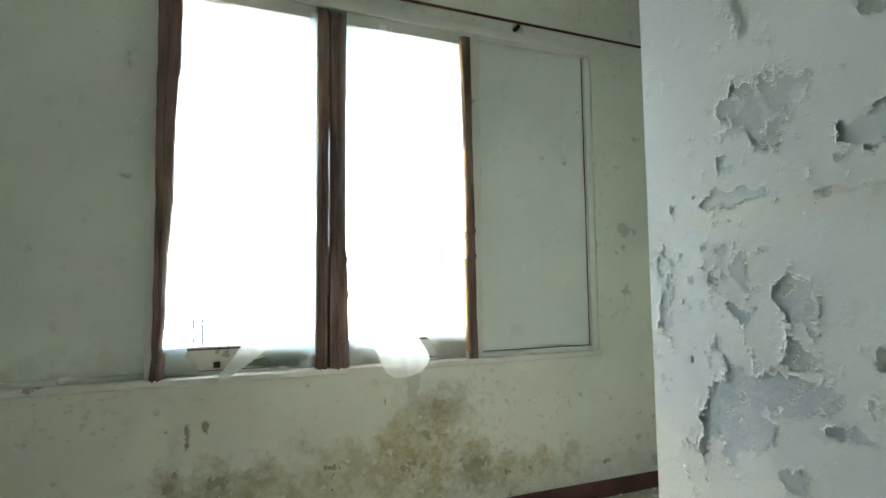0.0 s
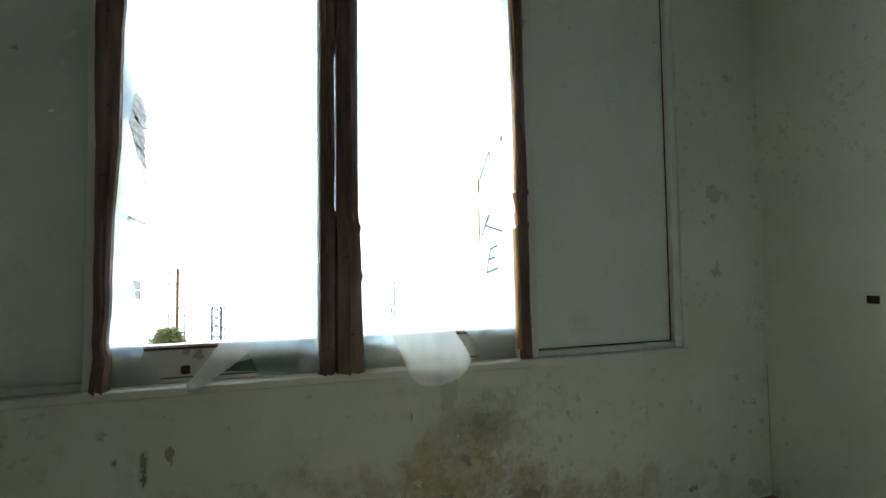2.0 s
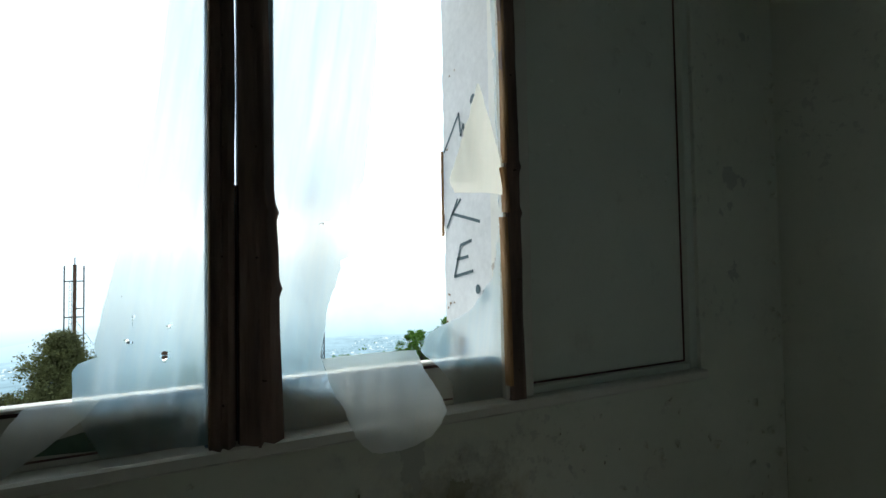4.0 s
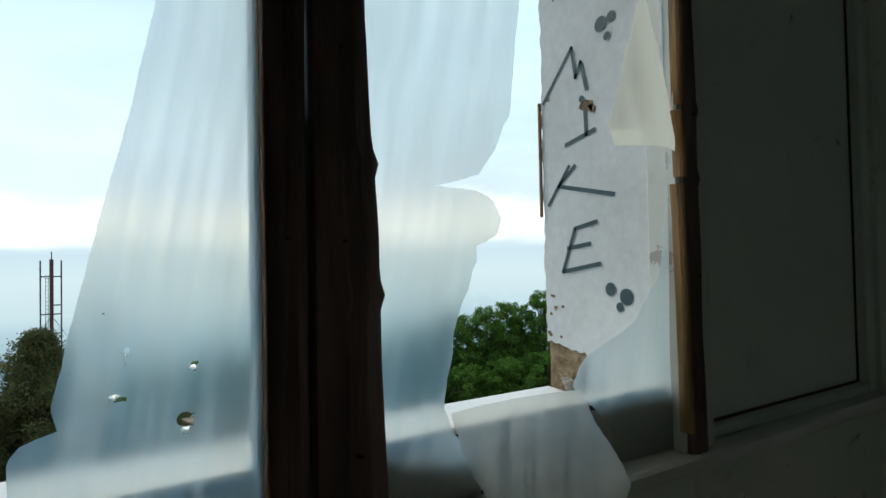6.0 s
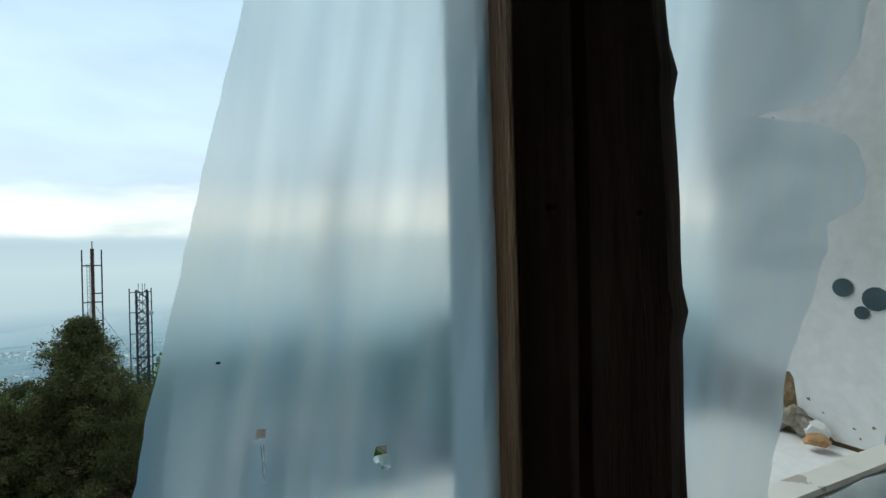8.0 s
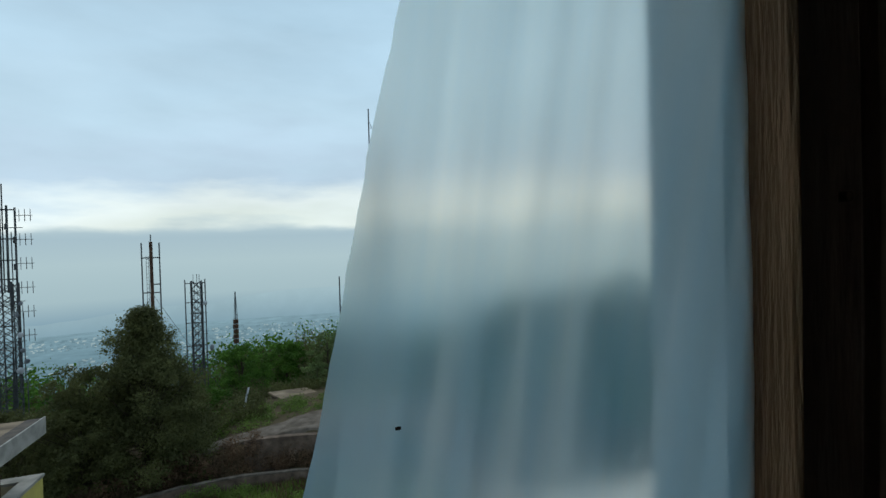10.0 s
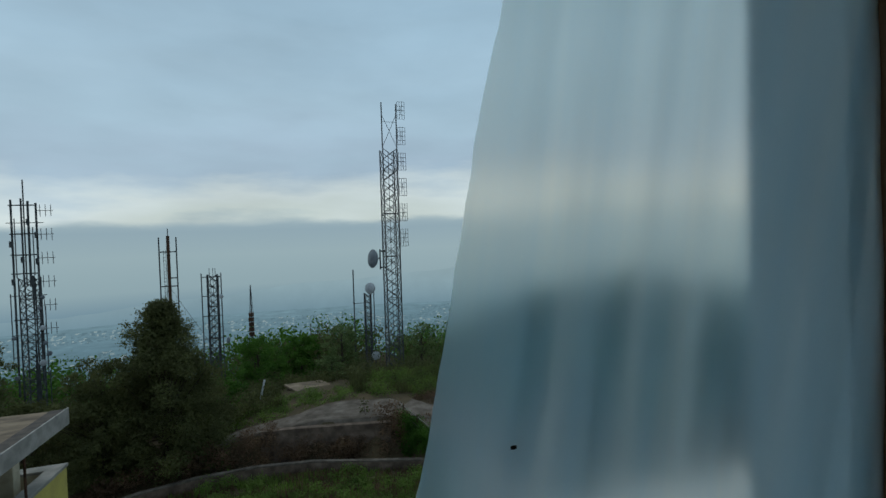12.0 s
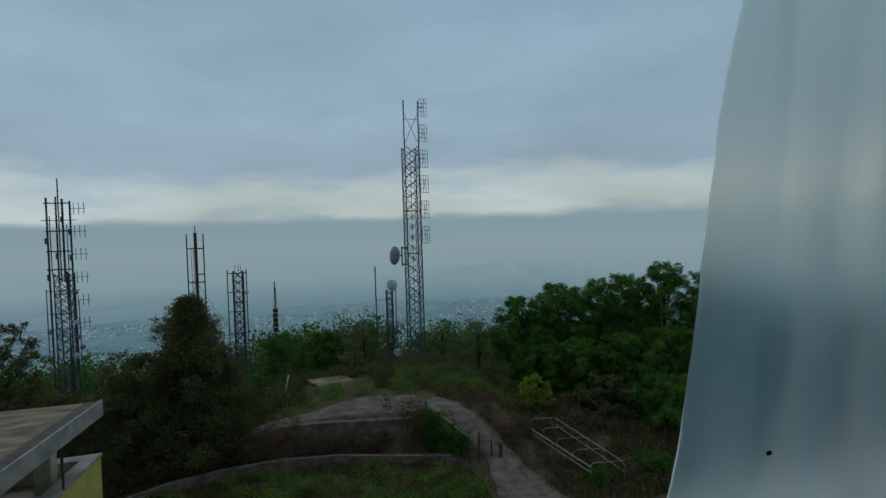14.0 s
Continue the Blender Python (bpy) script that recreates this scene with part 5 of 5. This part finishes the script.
def slab(pts, z0, z1):
    bm = bmesh.new()
    lo = [bm.verts.new((x, y, z0)) for x, y in pts]
    hi = [bm.verts.new((x, y, z1)) for x, y in pts]
    bm.faces.new(lo[::-1])
    bm.faces.new(hi)
    for k in range(len(pts)):
        m = (k + 1) % len(pts)
        bm.faces.new((lo[k], lo[m], hi[m], hi[k]))
    return bm


wing_part("roof", slab(((-4.06, 13.0), (-10.5, 13.2), (-10.5, 5.0), (-4.75, 5.0)), -2.44, -2.28), ROOF, "flat weathered roof screed")
wing_part("roof_edge", slab(((-4.061, 12.99), (-4.36, 12.99), (-5.05, 5.01), (-4.751, 5.01)), -2.276, -2.262), ROOFEDGE, "dark weathered felt strip along the roof edge")
wing_part("fascia", slab(((-4.03, 13.02), (-4.06, 13.02), (-4.75, 4.98), (-4.72, 4.98)), -2.60, -2.24), CONC, "pale concrete roof edge")
wing_part("wall", boxes((-10.5, -6.0, 5.0, 12.0, -7, -2.44)), YELLOW)
wing_part("pillar", boxes((-5.08, -4.76, 12.2, 12.5, -3.85, -2.44), bevel=0.01), CREAM, "peeling cream and yellow pillar")
wing_part("drainpipe", tubes([((-4.24, 11.35, -2.44), (-4.24, 11.35, -3.48))], 0.024, 8), RUST)
wing_part("balcony_floor", boxes((-9.5, -4.35, 6.0, 12.749, -4.05, -3.85)), CONC)
wing_part("balcony_parapet", slab(((-4.12, 13.0), (-4.35, 13.0), (-4.95, 6.0), (-4.72, 6.0)), -4.9, -3.52), YELLOW, "yellow rendered balcony parapet")
wing_part("parapet_coping", slab(((-4.09, 13.02), (-4.40, 13.02), (-5.0, 6.0), (-4.69, 6.0)), -3.52, -3.46), CONC)
wing_part("balcony_parapet", boxes((-9.5, -4.36, 12.75, 12.99, -4.9, -3.52)), CREAM)
wing_part("parapet_coping", boxes((-9.5, -4.41, 12.72, 13.02, -3.518, -3.46)), CONC)
tagged(wing, "yellow building wing with a flat roof slab and balcony", "building")

# ---------- far distance ----------
def backdrop():
    m = bpy.data.materials.new("hazy_distance")
    m.use_nodes = True
    nt = m.node_tree
    nt.nodes.clear()
    N = nt.nodes.new
    L = nt.links.new
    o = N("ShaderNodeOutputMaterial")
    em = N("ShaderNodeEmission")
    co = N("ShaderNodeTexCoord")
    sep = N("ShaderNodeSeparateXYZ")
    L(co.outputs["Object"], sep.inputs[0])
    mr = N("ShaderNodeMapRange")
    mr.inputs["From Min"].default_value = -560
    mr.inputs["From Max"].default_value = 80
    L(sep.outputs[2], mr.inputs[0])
    # Haze and cloud bank are painted as a glowing ramp over height.
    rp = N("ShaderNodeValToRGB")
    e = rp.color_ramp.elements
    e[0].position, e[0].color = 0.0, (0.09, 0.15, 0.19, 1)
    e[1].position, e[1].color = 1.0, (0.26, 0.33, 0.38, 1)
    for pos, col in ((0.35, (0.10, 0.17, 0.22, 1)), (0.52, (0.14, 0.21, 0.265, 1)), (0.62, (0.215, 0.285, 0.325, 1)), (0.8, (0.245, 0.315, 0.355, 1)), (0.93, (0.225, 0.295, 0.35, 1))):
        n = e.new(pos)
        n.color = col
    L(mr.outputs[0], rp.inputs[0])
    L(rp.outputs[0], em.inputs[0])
    clear = N("ShaderNodeBsdfTransparent")
    mp = N("ShaderNodeMapping")
    mp.inputs["Scale"].default_value = (0.004, 0.004, 0.016)
    L(co.outputs["Object"], mp.inputs[0])
    nz = N("ShaderNodeTexNoise")
    nz.inputs["Scale"].default_value = 1.0
    nz.inputs["Detail"].default_value = 6
    L(mp.outputs[0], nz.inputs[0])
    edge = N("ShaderNodeMath")
    edge.operation = "MULTIPLY_ADD"
    edge.inputs[1].default_value = 60.0
    L(nz.outputs[0], edge.inputs[0])
    L(sep.outputs[2], edge.inputs[2])
    fade = N("ShaderNodeMapRange")
    fade.interpolation_type = "SMOOTHSTEP"
    fade.inputs["From Min"].default_value = 76
    fade.inputs["From Max"].default_value = 112
    L(edge.outputs[0], fade.inputs[0])
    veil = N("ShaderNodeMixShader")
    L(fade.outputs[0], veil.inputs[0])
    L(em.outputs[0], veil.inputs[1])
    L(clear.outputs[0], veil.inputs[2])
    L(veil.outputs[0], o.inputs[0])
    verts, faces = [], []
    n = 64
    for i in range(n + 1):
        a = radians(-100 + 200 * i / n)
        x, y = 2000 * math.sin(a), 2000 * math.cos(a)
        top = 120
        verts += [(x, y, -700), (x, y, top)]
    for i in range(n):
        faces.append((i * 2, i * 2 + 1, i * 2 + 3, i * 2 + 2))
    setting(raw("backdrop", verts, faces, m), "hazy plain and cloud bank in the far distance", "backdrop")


backdrop()


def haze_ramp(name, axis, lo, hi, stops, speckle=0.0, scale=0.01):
    """A glowing colour ramp along one axis that paints in haze, with faint mottling."""
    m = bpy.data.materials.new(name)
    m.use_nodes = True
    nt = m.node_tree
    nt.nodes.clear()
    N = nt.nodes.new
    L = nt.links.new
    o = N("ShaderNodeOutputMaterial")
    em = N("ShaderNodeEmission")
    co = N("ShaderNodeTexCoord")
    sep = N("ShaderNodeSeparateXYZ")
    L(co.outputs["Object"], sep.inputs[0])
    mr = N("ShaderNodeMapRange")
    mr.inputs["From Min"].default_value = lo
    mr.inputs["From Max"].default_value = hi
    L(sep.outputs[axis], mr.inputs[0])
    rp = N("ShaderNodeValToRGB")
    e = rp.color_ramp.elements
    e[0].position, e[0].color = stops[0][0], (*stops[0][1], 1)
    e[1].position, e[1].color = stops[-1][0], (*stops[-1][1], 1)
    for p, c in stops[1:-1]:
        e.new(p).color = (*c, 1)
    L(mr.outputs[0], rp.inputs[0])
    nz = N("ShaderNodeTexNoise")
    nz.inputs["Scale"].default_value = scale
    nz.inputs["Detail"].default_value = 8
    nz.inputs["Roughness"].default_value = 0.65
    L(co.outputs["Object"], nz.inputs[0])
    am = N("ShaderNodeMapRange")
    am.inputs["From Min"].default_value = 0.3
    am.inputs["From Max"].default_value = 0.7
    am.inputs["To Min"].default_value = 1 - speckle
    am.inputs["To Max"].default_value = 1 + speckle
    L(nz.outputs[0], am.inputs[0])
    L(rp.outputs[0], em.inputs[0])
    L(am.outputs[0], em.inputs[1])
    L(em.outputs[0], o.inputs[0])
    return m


# Distance haze is put into the plain's glow, paler and bluer farther out.
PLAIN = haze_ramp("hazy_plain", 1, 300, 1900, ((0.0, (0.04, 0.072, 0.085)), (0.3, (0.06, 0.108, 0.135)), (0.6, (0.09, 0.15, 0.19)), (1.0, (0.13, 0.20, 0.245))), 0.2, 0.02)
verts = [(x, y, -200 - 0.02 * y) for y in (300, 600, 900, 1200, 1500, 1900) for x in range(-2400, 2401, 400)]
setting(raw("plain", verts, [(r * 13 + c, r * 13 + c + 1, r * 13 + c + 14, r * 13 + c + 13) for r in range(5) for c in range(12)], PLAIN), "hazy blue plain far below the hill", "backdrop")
# The ridge glows paler towards its crest: haze put into the colour.
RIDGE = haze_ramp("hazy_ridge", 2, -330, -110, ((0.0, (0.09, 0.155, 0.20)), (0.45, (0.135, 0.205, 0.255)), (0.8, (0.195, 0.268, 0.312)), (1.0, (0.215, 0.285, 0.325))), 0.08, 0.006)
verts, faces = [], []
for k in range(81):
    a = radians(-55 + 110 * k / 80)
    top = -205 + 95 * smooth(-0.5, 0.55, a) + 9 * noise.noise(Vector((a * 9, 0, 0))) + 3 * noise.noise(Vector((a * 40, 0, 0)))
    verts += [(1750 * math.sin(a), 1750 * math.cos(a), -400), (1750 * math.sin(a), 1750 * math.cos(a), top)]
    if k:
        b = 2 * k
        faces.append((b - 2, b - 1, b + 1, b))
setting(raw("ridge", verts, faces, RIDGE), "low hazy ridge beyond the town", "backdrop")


def far_town():
    """Houses too far and too many to count; glowing tones, paler with distance, paint in the haze."""
    rs = np.random.RandomState(12)
    cells = {}
    for k in range(16000):
        y = 420 + 1150 * rs.uniform() ** 0.8
        x = rs.uniform(-0.95, 1.0) * y * 0.95
        if noise.noise(Vector((x * 0.004, y * 0.004, 2))) < -0.3:
            continue
        w, d, h = rs.uniform(2.5, 7.5), rs.uniform(2.5, 6), rs.uniform(1.4, 3.4)
        cells.setdefault((int((y - 420) / 290), min(2, int(rs.uniform() * 2.4))), []).append((x, y, -200 - 0.02 * y, w, d, h))
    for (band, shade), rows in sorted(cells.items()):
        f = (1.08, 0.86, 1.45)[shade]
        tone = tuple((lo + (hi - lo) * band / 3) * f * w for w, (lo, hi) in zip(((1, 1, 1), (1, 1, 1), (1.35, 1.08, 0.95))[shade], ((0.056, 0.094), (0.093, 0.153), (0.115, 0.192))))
        vs, fs = [], []
        for x, y, z, w, d, h in rows:
            b = len(vs)
            vs += [(x + sx * w / 2, y + sy * d / 2, z + sz * h) for sz in (0, 1) for sx, sy in ((-1, -1), (1, -1), (1, 1), (-1, 1))]
            fs += [(b + 4, b + 5, b + 6, b + 7)] + [(b + k, b + (k + 1) % 4, b + 4 + (k + 1) % 4, b + 4 + k) for k in range(4)]
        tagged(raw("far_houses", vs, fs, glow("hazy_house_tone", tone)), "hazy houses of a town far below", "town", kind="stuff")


far_town()

# ---------- details of the room ----------
setting(mesh_ob("panel_frame_right", boxes((2.138, 2.180, 0.014, 0.045, 0.895, 2.80), (1.366, 2.134, 0.014, 0.045, 0.895, 0.920), bevel=0.003), PANEL), "narrow frame moulding round the wall panel", "trim")
setting(mesh_ob("panel_frame_left", boxes((-1.10, -1.07, 0.018, 0.045, 0.895, 2.80), (-1.067, -0.333, 0.018, 0.045, 0.895, 0.918), bevel=0.003), PANEL), "narrow frame moulding round the wall panel", "trim")

# Solid strips whose dark colour stands in for shade in the panel's joint.
setting(mesh_ob("panel_gap_shade", boxes((2.133, 2.138, 0.040, 0.046, 0.92, 2.80), (1.367, 2.133, 0.040, 0.046, 0.920, 0.926)), BASE), "dark strip coloured as the shade in the joint round the wall panel", "trim")
rail = tagged(empty("curtain_rail", 1.0, -0.05, 2.9), "old brown double curtain rail on rusty brackets", "curtain rail")
rods("rail_tube", [((-1.8, 0, 0.0), (1.69, 0, 0.0))], 0.007, rail, RUST)
rods("rail_tube", [((-1.8, 0.02, 0.018), (1.69, 0.02, 0.018))], 0.005, rail, BASE)
part("end_bracket", boxes((1.66, 1.725, -0.015, 0.03, -0.02, 0.02), (1.70, 1.725, -0.02, 0.05, -0.035, 0.0), bevel=0.004), RUST, rail, "rusted end bracket")
part("hook", boxes((0.602, 0.625, -0.01, 0.05, -0.034, -0.012), bevel=0.004), RUST, rail, "rusted rail hook")
part("middle_bracket", boxes((-0.515, -0.49, -0.01, 0.05, -0.03, 0.03), bevel=0.004), RUST, rail)
brick = mesh_ob("plaster_chunk", boxes((-0.66, -0.61, 0.0, 0.035, 0.895, 0.925), bevel=0.008), TRIM)
tagged(brick, "small pale chunk of plaster lying on the ledge", "debris")


def flake_mesh(seed):
    """A curled chip of paint with a ragged outline."""
    rnd = random.Random(seed)
    n = 5
    rag = [rnd.uniform(0.3, 1.0) for _ in range(4 * n)]
    verts, faces = [], []
    for t in (0.0, 0.03):
        for j in range(n):
            for i in range(n):
                u, v = i / (n - 1) - 0.5, j / (n - 1) - 0.5
                s = 1.0 if 0 < i < n - 1 and 0 < j < n - 1 else rag[(i * 3 + j * 5) % (4 * n)]
                verts.append((u * s, -0.02 - 0.5 * max(0.0, v + 0.35) ** 2 - t, v * s))
    for base in (0, n * n):
        for j in range(n - 1):
            for i in range(n - 1):
                p = base + j * n + i
                faces.append((p, p + 1, p + n + 1, p + n))
    return verts, faces


def flakes_on(wall, material, spots, seed, turn):
    """Loose paint chips as parts of a wall. spots: x, y, z, size."""
    rnd = random.Random(seed)
    kinds = []
    for k in range(4):
        v, f = flake_mesh(seed + k)
        me = bpy.data.meshes.new("paint_flake")
        me.from_pydata(v, [], f)
        me.materials.append(material)
        kinds.append(me)
    for x, y, z, size in spots:
        ob = new("paint_flake", rnd.choice(kinds))
        ob.matrix_world = pose(x, y, z, 0, rnd.uniform(-180, 180), 0) if not turn else pose(x, y, z, 0, 0, turn) @ pose(0, 0, 0, 0, rnd.uniform(-180, 180), 0)
        ob.scale = (size * rnd.uniform(0.35, 1.0), size * 0.7, size)
        ob.parent = wall


def paint_coat(wall, name, material, place, span, rise, step, worn, keep, seed, lift):
    """A film of paint over a wall, missing where it has flaked off, with lips that stand away round the gaps.
    place(u, z, out): a point of the wall. worn: rows of u, z, their reach and weight, where it has come off most."""
    nu, nz = int((span[1] - span[0]) / step), int((rise[1] - rise[0]) / step)
    verts, gone, faces = [], [], []
    for j in range(nz + 1):
        for i in range(nu + 1):
            u, z = span[0] + step * i, rise[0] + step * j
            f = 0.30 * noise.fractal(Vector((u * 5, z * 4, seed)), 0.9, 2.0, 3) + 0.30 * noise.fractal(Vector((u * 24, z * 19, seed + 5)), 0.6, 2.1, 5) - keep
            f += max(w * math.exp(-((u - cu) / ru) ** 2 - ((z - cz) / rz) ** 2) for cu, cz, ru, rz, w in worn)
            loose = max(0.0, 0.25 + noise.noise(Vector((u * 16, z * 13, seed + 9)))) * math.exp(min(0.0, f) / 0.07)
            wave = 0.0009 * noise.noise(Vector((u * 9, z * 9, seed + 2)))
            verts.append(place(u, z, (0.0035 + wave + lift * loose) * smooth(rise[1], rise[1] - 0.08, z)))
            gone.append(f > 0)
    w = nu + 1
    for j in range(nz):
        for i in range(nu):
            p = j * w + i
            if gone[p] + gone[p + 1] + gone[p + w] + gone[p + w + 1] < 3:
                faces.append((p, p + 1, p + w + 1, p + w))
    ob = raw(name, verts, faces, material, wall)
    ob["label"] = "old paint film, cracked and flaking off"
    return ob


rnd = random.Random(21)
by_name = {o.name: o for o in scene.objects}
spots = [(rnd.uniform(-1.0, 2.6), 0.0, 0.12 + 0.7 * rnd.random() ** 1.3, rnd.uniform(0.016, 0.055)) for _ in range(110)]
spots += [(2.70 + rnd.uniform(-0.06, 0.0), 0.0, rnd.uniform(0.3, 2.2), rnd.uniform(0.02, 0.05)) for _ in range(24)]
spots += [(rnd.uniform(-2.0, -1.15), 0.0, rnd.uniform(0.9, 2.6), rnd.uniform(0.015, 0.05)) for _ in range(20)]
flakes_on(by_name["wall_window"], WALL, [(x, y - 0.005, z, q) for x, y, z, q in spots], 3, 0)
spots = [(x, 0.045, z, s) for x, z, s in ((1.45, 2.62, 0.03), (1.50, 2.58, 0.035), (1.52, 2.44, 0.05), (1.58, 2.42, 0.04), (1.78, 2.28, 0.04), (1.82, 2.26, 0.05), (1.95, 2.24, 0.04), (1.98, 2.13, 0.05), (1.80, 2.10, 0.06), (1.97, 2.08, 0.04), (1.83, 1.95, 0.04), (1.48, 1.72, 0.03), (1.93, 1.64, 0.04), (2.06, 1.64, 0.05), (1.95, 1.645, 0.03), (1.50, 1.95, 0.03), (1.55, 1.80, 0.03))]
flakes_on(by_name["wall_panel_right"], PANEL, spots, 9, 0)
spots = [(x, 0.045, z, s) for x, z, s in ((-0.42, 2.42, 0.05), (-0.45, 2.36, 0.06), (-0.40, 2.1, 0.06), (-0.42, 2.0, 0.04), (-0.55, 2.05, 0.05), (-0.44, 1.85, 0.08), (-0.60, 1.68, 0.05), (-0.8, 1.5, 0.06), (-0.66, 1.4, 0.04), (-0.52, 1.3, 0.05), (-0.7, 1.15, 0.05))]
flakes_on(by_name["wall_panel_left"], PANEL, spots, 13, 0)
spots = []
for k in range(110):
    y, z = -1.45 - 0.75 * rnd.random(), rnd.uniform(0.75, 2.35)
    if noise.noise(Vector((y * 3.5, z * 3.5, 7))) > 0.02:
        spots.append((1.259, y, z, 0.007 + 0.026 * rnd.random() ** 2))
flakes_on(by_name["wall_pier"], PIERCOAT, spots, 17, -90)
paint_coat(by_name["wall_pier"], "paint_film", PIERCOAT, lambda u, z, out: (1.265 - out, u, z), (-2.42, -1.423), (0.3, 2.7), 0.004, (
    (-1.82, 1.72, 0.11, 0.13, 0.50), (-1.72, 1.525, 0.10, 0.022, 0.6), (-2.05, 1.62, 0.07, 0.05, 0.8), (-1.96, 1.50, 0.12, 0.015, 0.5),
    (-1.75, 1.99, 0.06, 0.06, 0.32), (-2.06, 1.88, 0.035, 0.04, 0.8), (-1.73, 1.335, 0.022, 0.04, 0.75), (-1.86, 1.27, 0.055, 0.06, 0.7),
    (-1.74, 1.23, 0.06, 0.035, 0.55), (-1.50, 1.27, 0.06, 0.20, 0.34), (-1.60, 1.13, 0.10, 0.10, 0.36), (-1.83, 1.05, 0.13, 0.045, 0.9),
    (-1.70, 0.96, 0.10, 0.09, 0.8), (-1.95, 0.99, 0.06, 0.02, 0.8), (-1.85, 1.14, 0.05, 0.04, 0.5), (-1.83, 0.86, 0.08, 0.04, 0.6), (-1.56, 0.86, 0.06, 0.08, 0.3), (-1.60, 1.20, 0.18, 0.30, 0.16)), 0.34, 3.0, 0.006)
part("bare_plaster", boxes((-2.349, 2.724, -0.0018, 0.0, 0.08, 0.775)), UNDERCOAT, by_name["wall_window"], "bare damp plaster under the flaking paint")
paint_coat(by_name["wall_window"], "paint_film", WALL, lambda u, z, out: (u, -0.001 - out, z), (-2.348, 2.72), (0.085, 0.861), 0.006, (
    (-0.15, 0.63, 0.018, 0.07, 0.8), (-0.07, 0.66, 0.022, 0.05, 0.8), (-0.20, 0.45, 0.04, 0.05, 0.45), (-0.28, 0.5, 0.05, 0.06, 0.3), (0.0, 0.40, 0.09, 0.05, 0.4),
    (0.25, 0.54, 0.10, 0.03, 0.3), (0.55, 0.40, 0.14, 0.03, 0.3), (1.03, 0.50, 0.10, 0.06, 0.36), (1.30, 0.29, 0.08, 0.08, 0.6), (0.95, 0.36, 0.10, 0.08, 0.36),
    (1.10, 0.65, 0.14, 0.05, 0.32), (1.50, 0.25, 0.10, 0.08, 0.32), (2.03, 0.40, 0.06, 0.03, 0.35), (2.19, 0.20, 0.04, 0.05, 0.5), (0.785, 0.70, 0.008, 0.03, 0.8), (1.38, 0.74, 0.05, 0.03, 0.32)), 0.385, 8.0, 0.008)


def debris(x0, x1, y0, y1, n, seed):
    rs = np.random.RandomState(seed)
    vs, fs = [], []
    for k in range(n):
        x, y, s, a = rs.uniform(x0, x1), rs.uniform(y0, y1), rs.uniform(0.006, 0.03), rs.uniform(0, 6.28)
        b = len(vs)
        for q in range(5):
            r = s * rs.uniform(0.5, 1.0)
            vs.append((x + r * math.cos(a + q * 1.257), y + r * math.sin(a + q * 1.257), 0.003 + rs.uniform(0, 0.012)))
        fs.append(tuple(range(b, b + 5)))
    return tagged(raw("paint_debris", vs, fs, CEIL), "pale paint chips strewn along the floor", "debris", kind="stuff")


debris(0.6, 2.7, -1.4, -0.02, 700, 5)

# No recess is cut: a dark box paints the shade inside the hole.
hole = mesh_ob("hole_shade_patch", boxes((2.722, 2.7245, -0.535, -0.485, 1.115, 1.15), bevel=0.001), RUST)
tagged(hole, "small dark patch coloured as the shade of a hole knocked in the plaster", "hole")
spots = [(2.723, rnd.uniform(-1.35, -0.05), 0.12 + 1.4 * rnd.random() ** 2, rnd.uniform(0.015, 0.05)) for _ in range(24)]
flakes_on(by_name["wall_right"], WALL, spots, 27, -90)
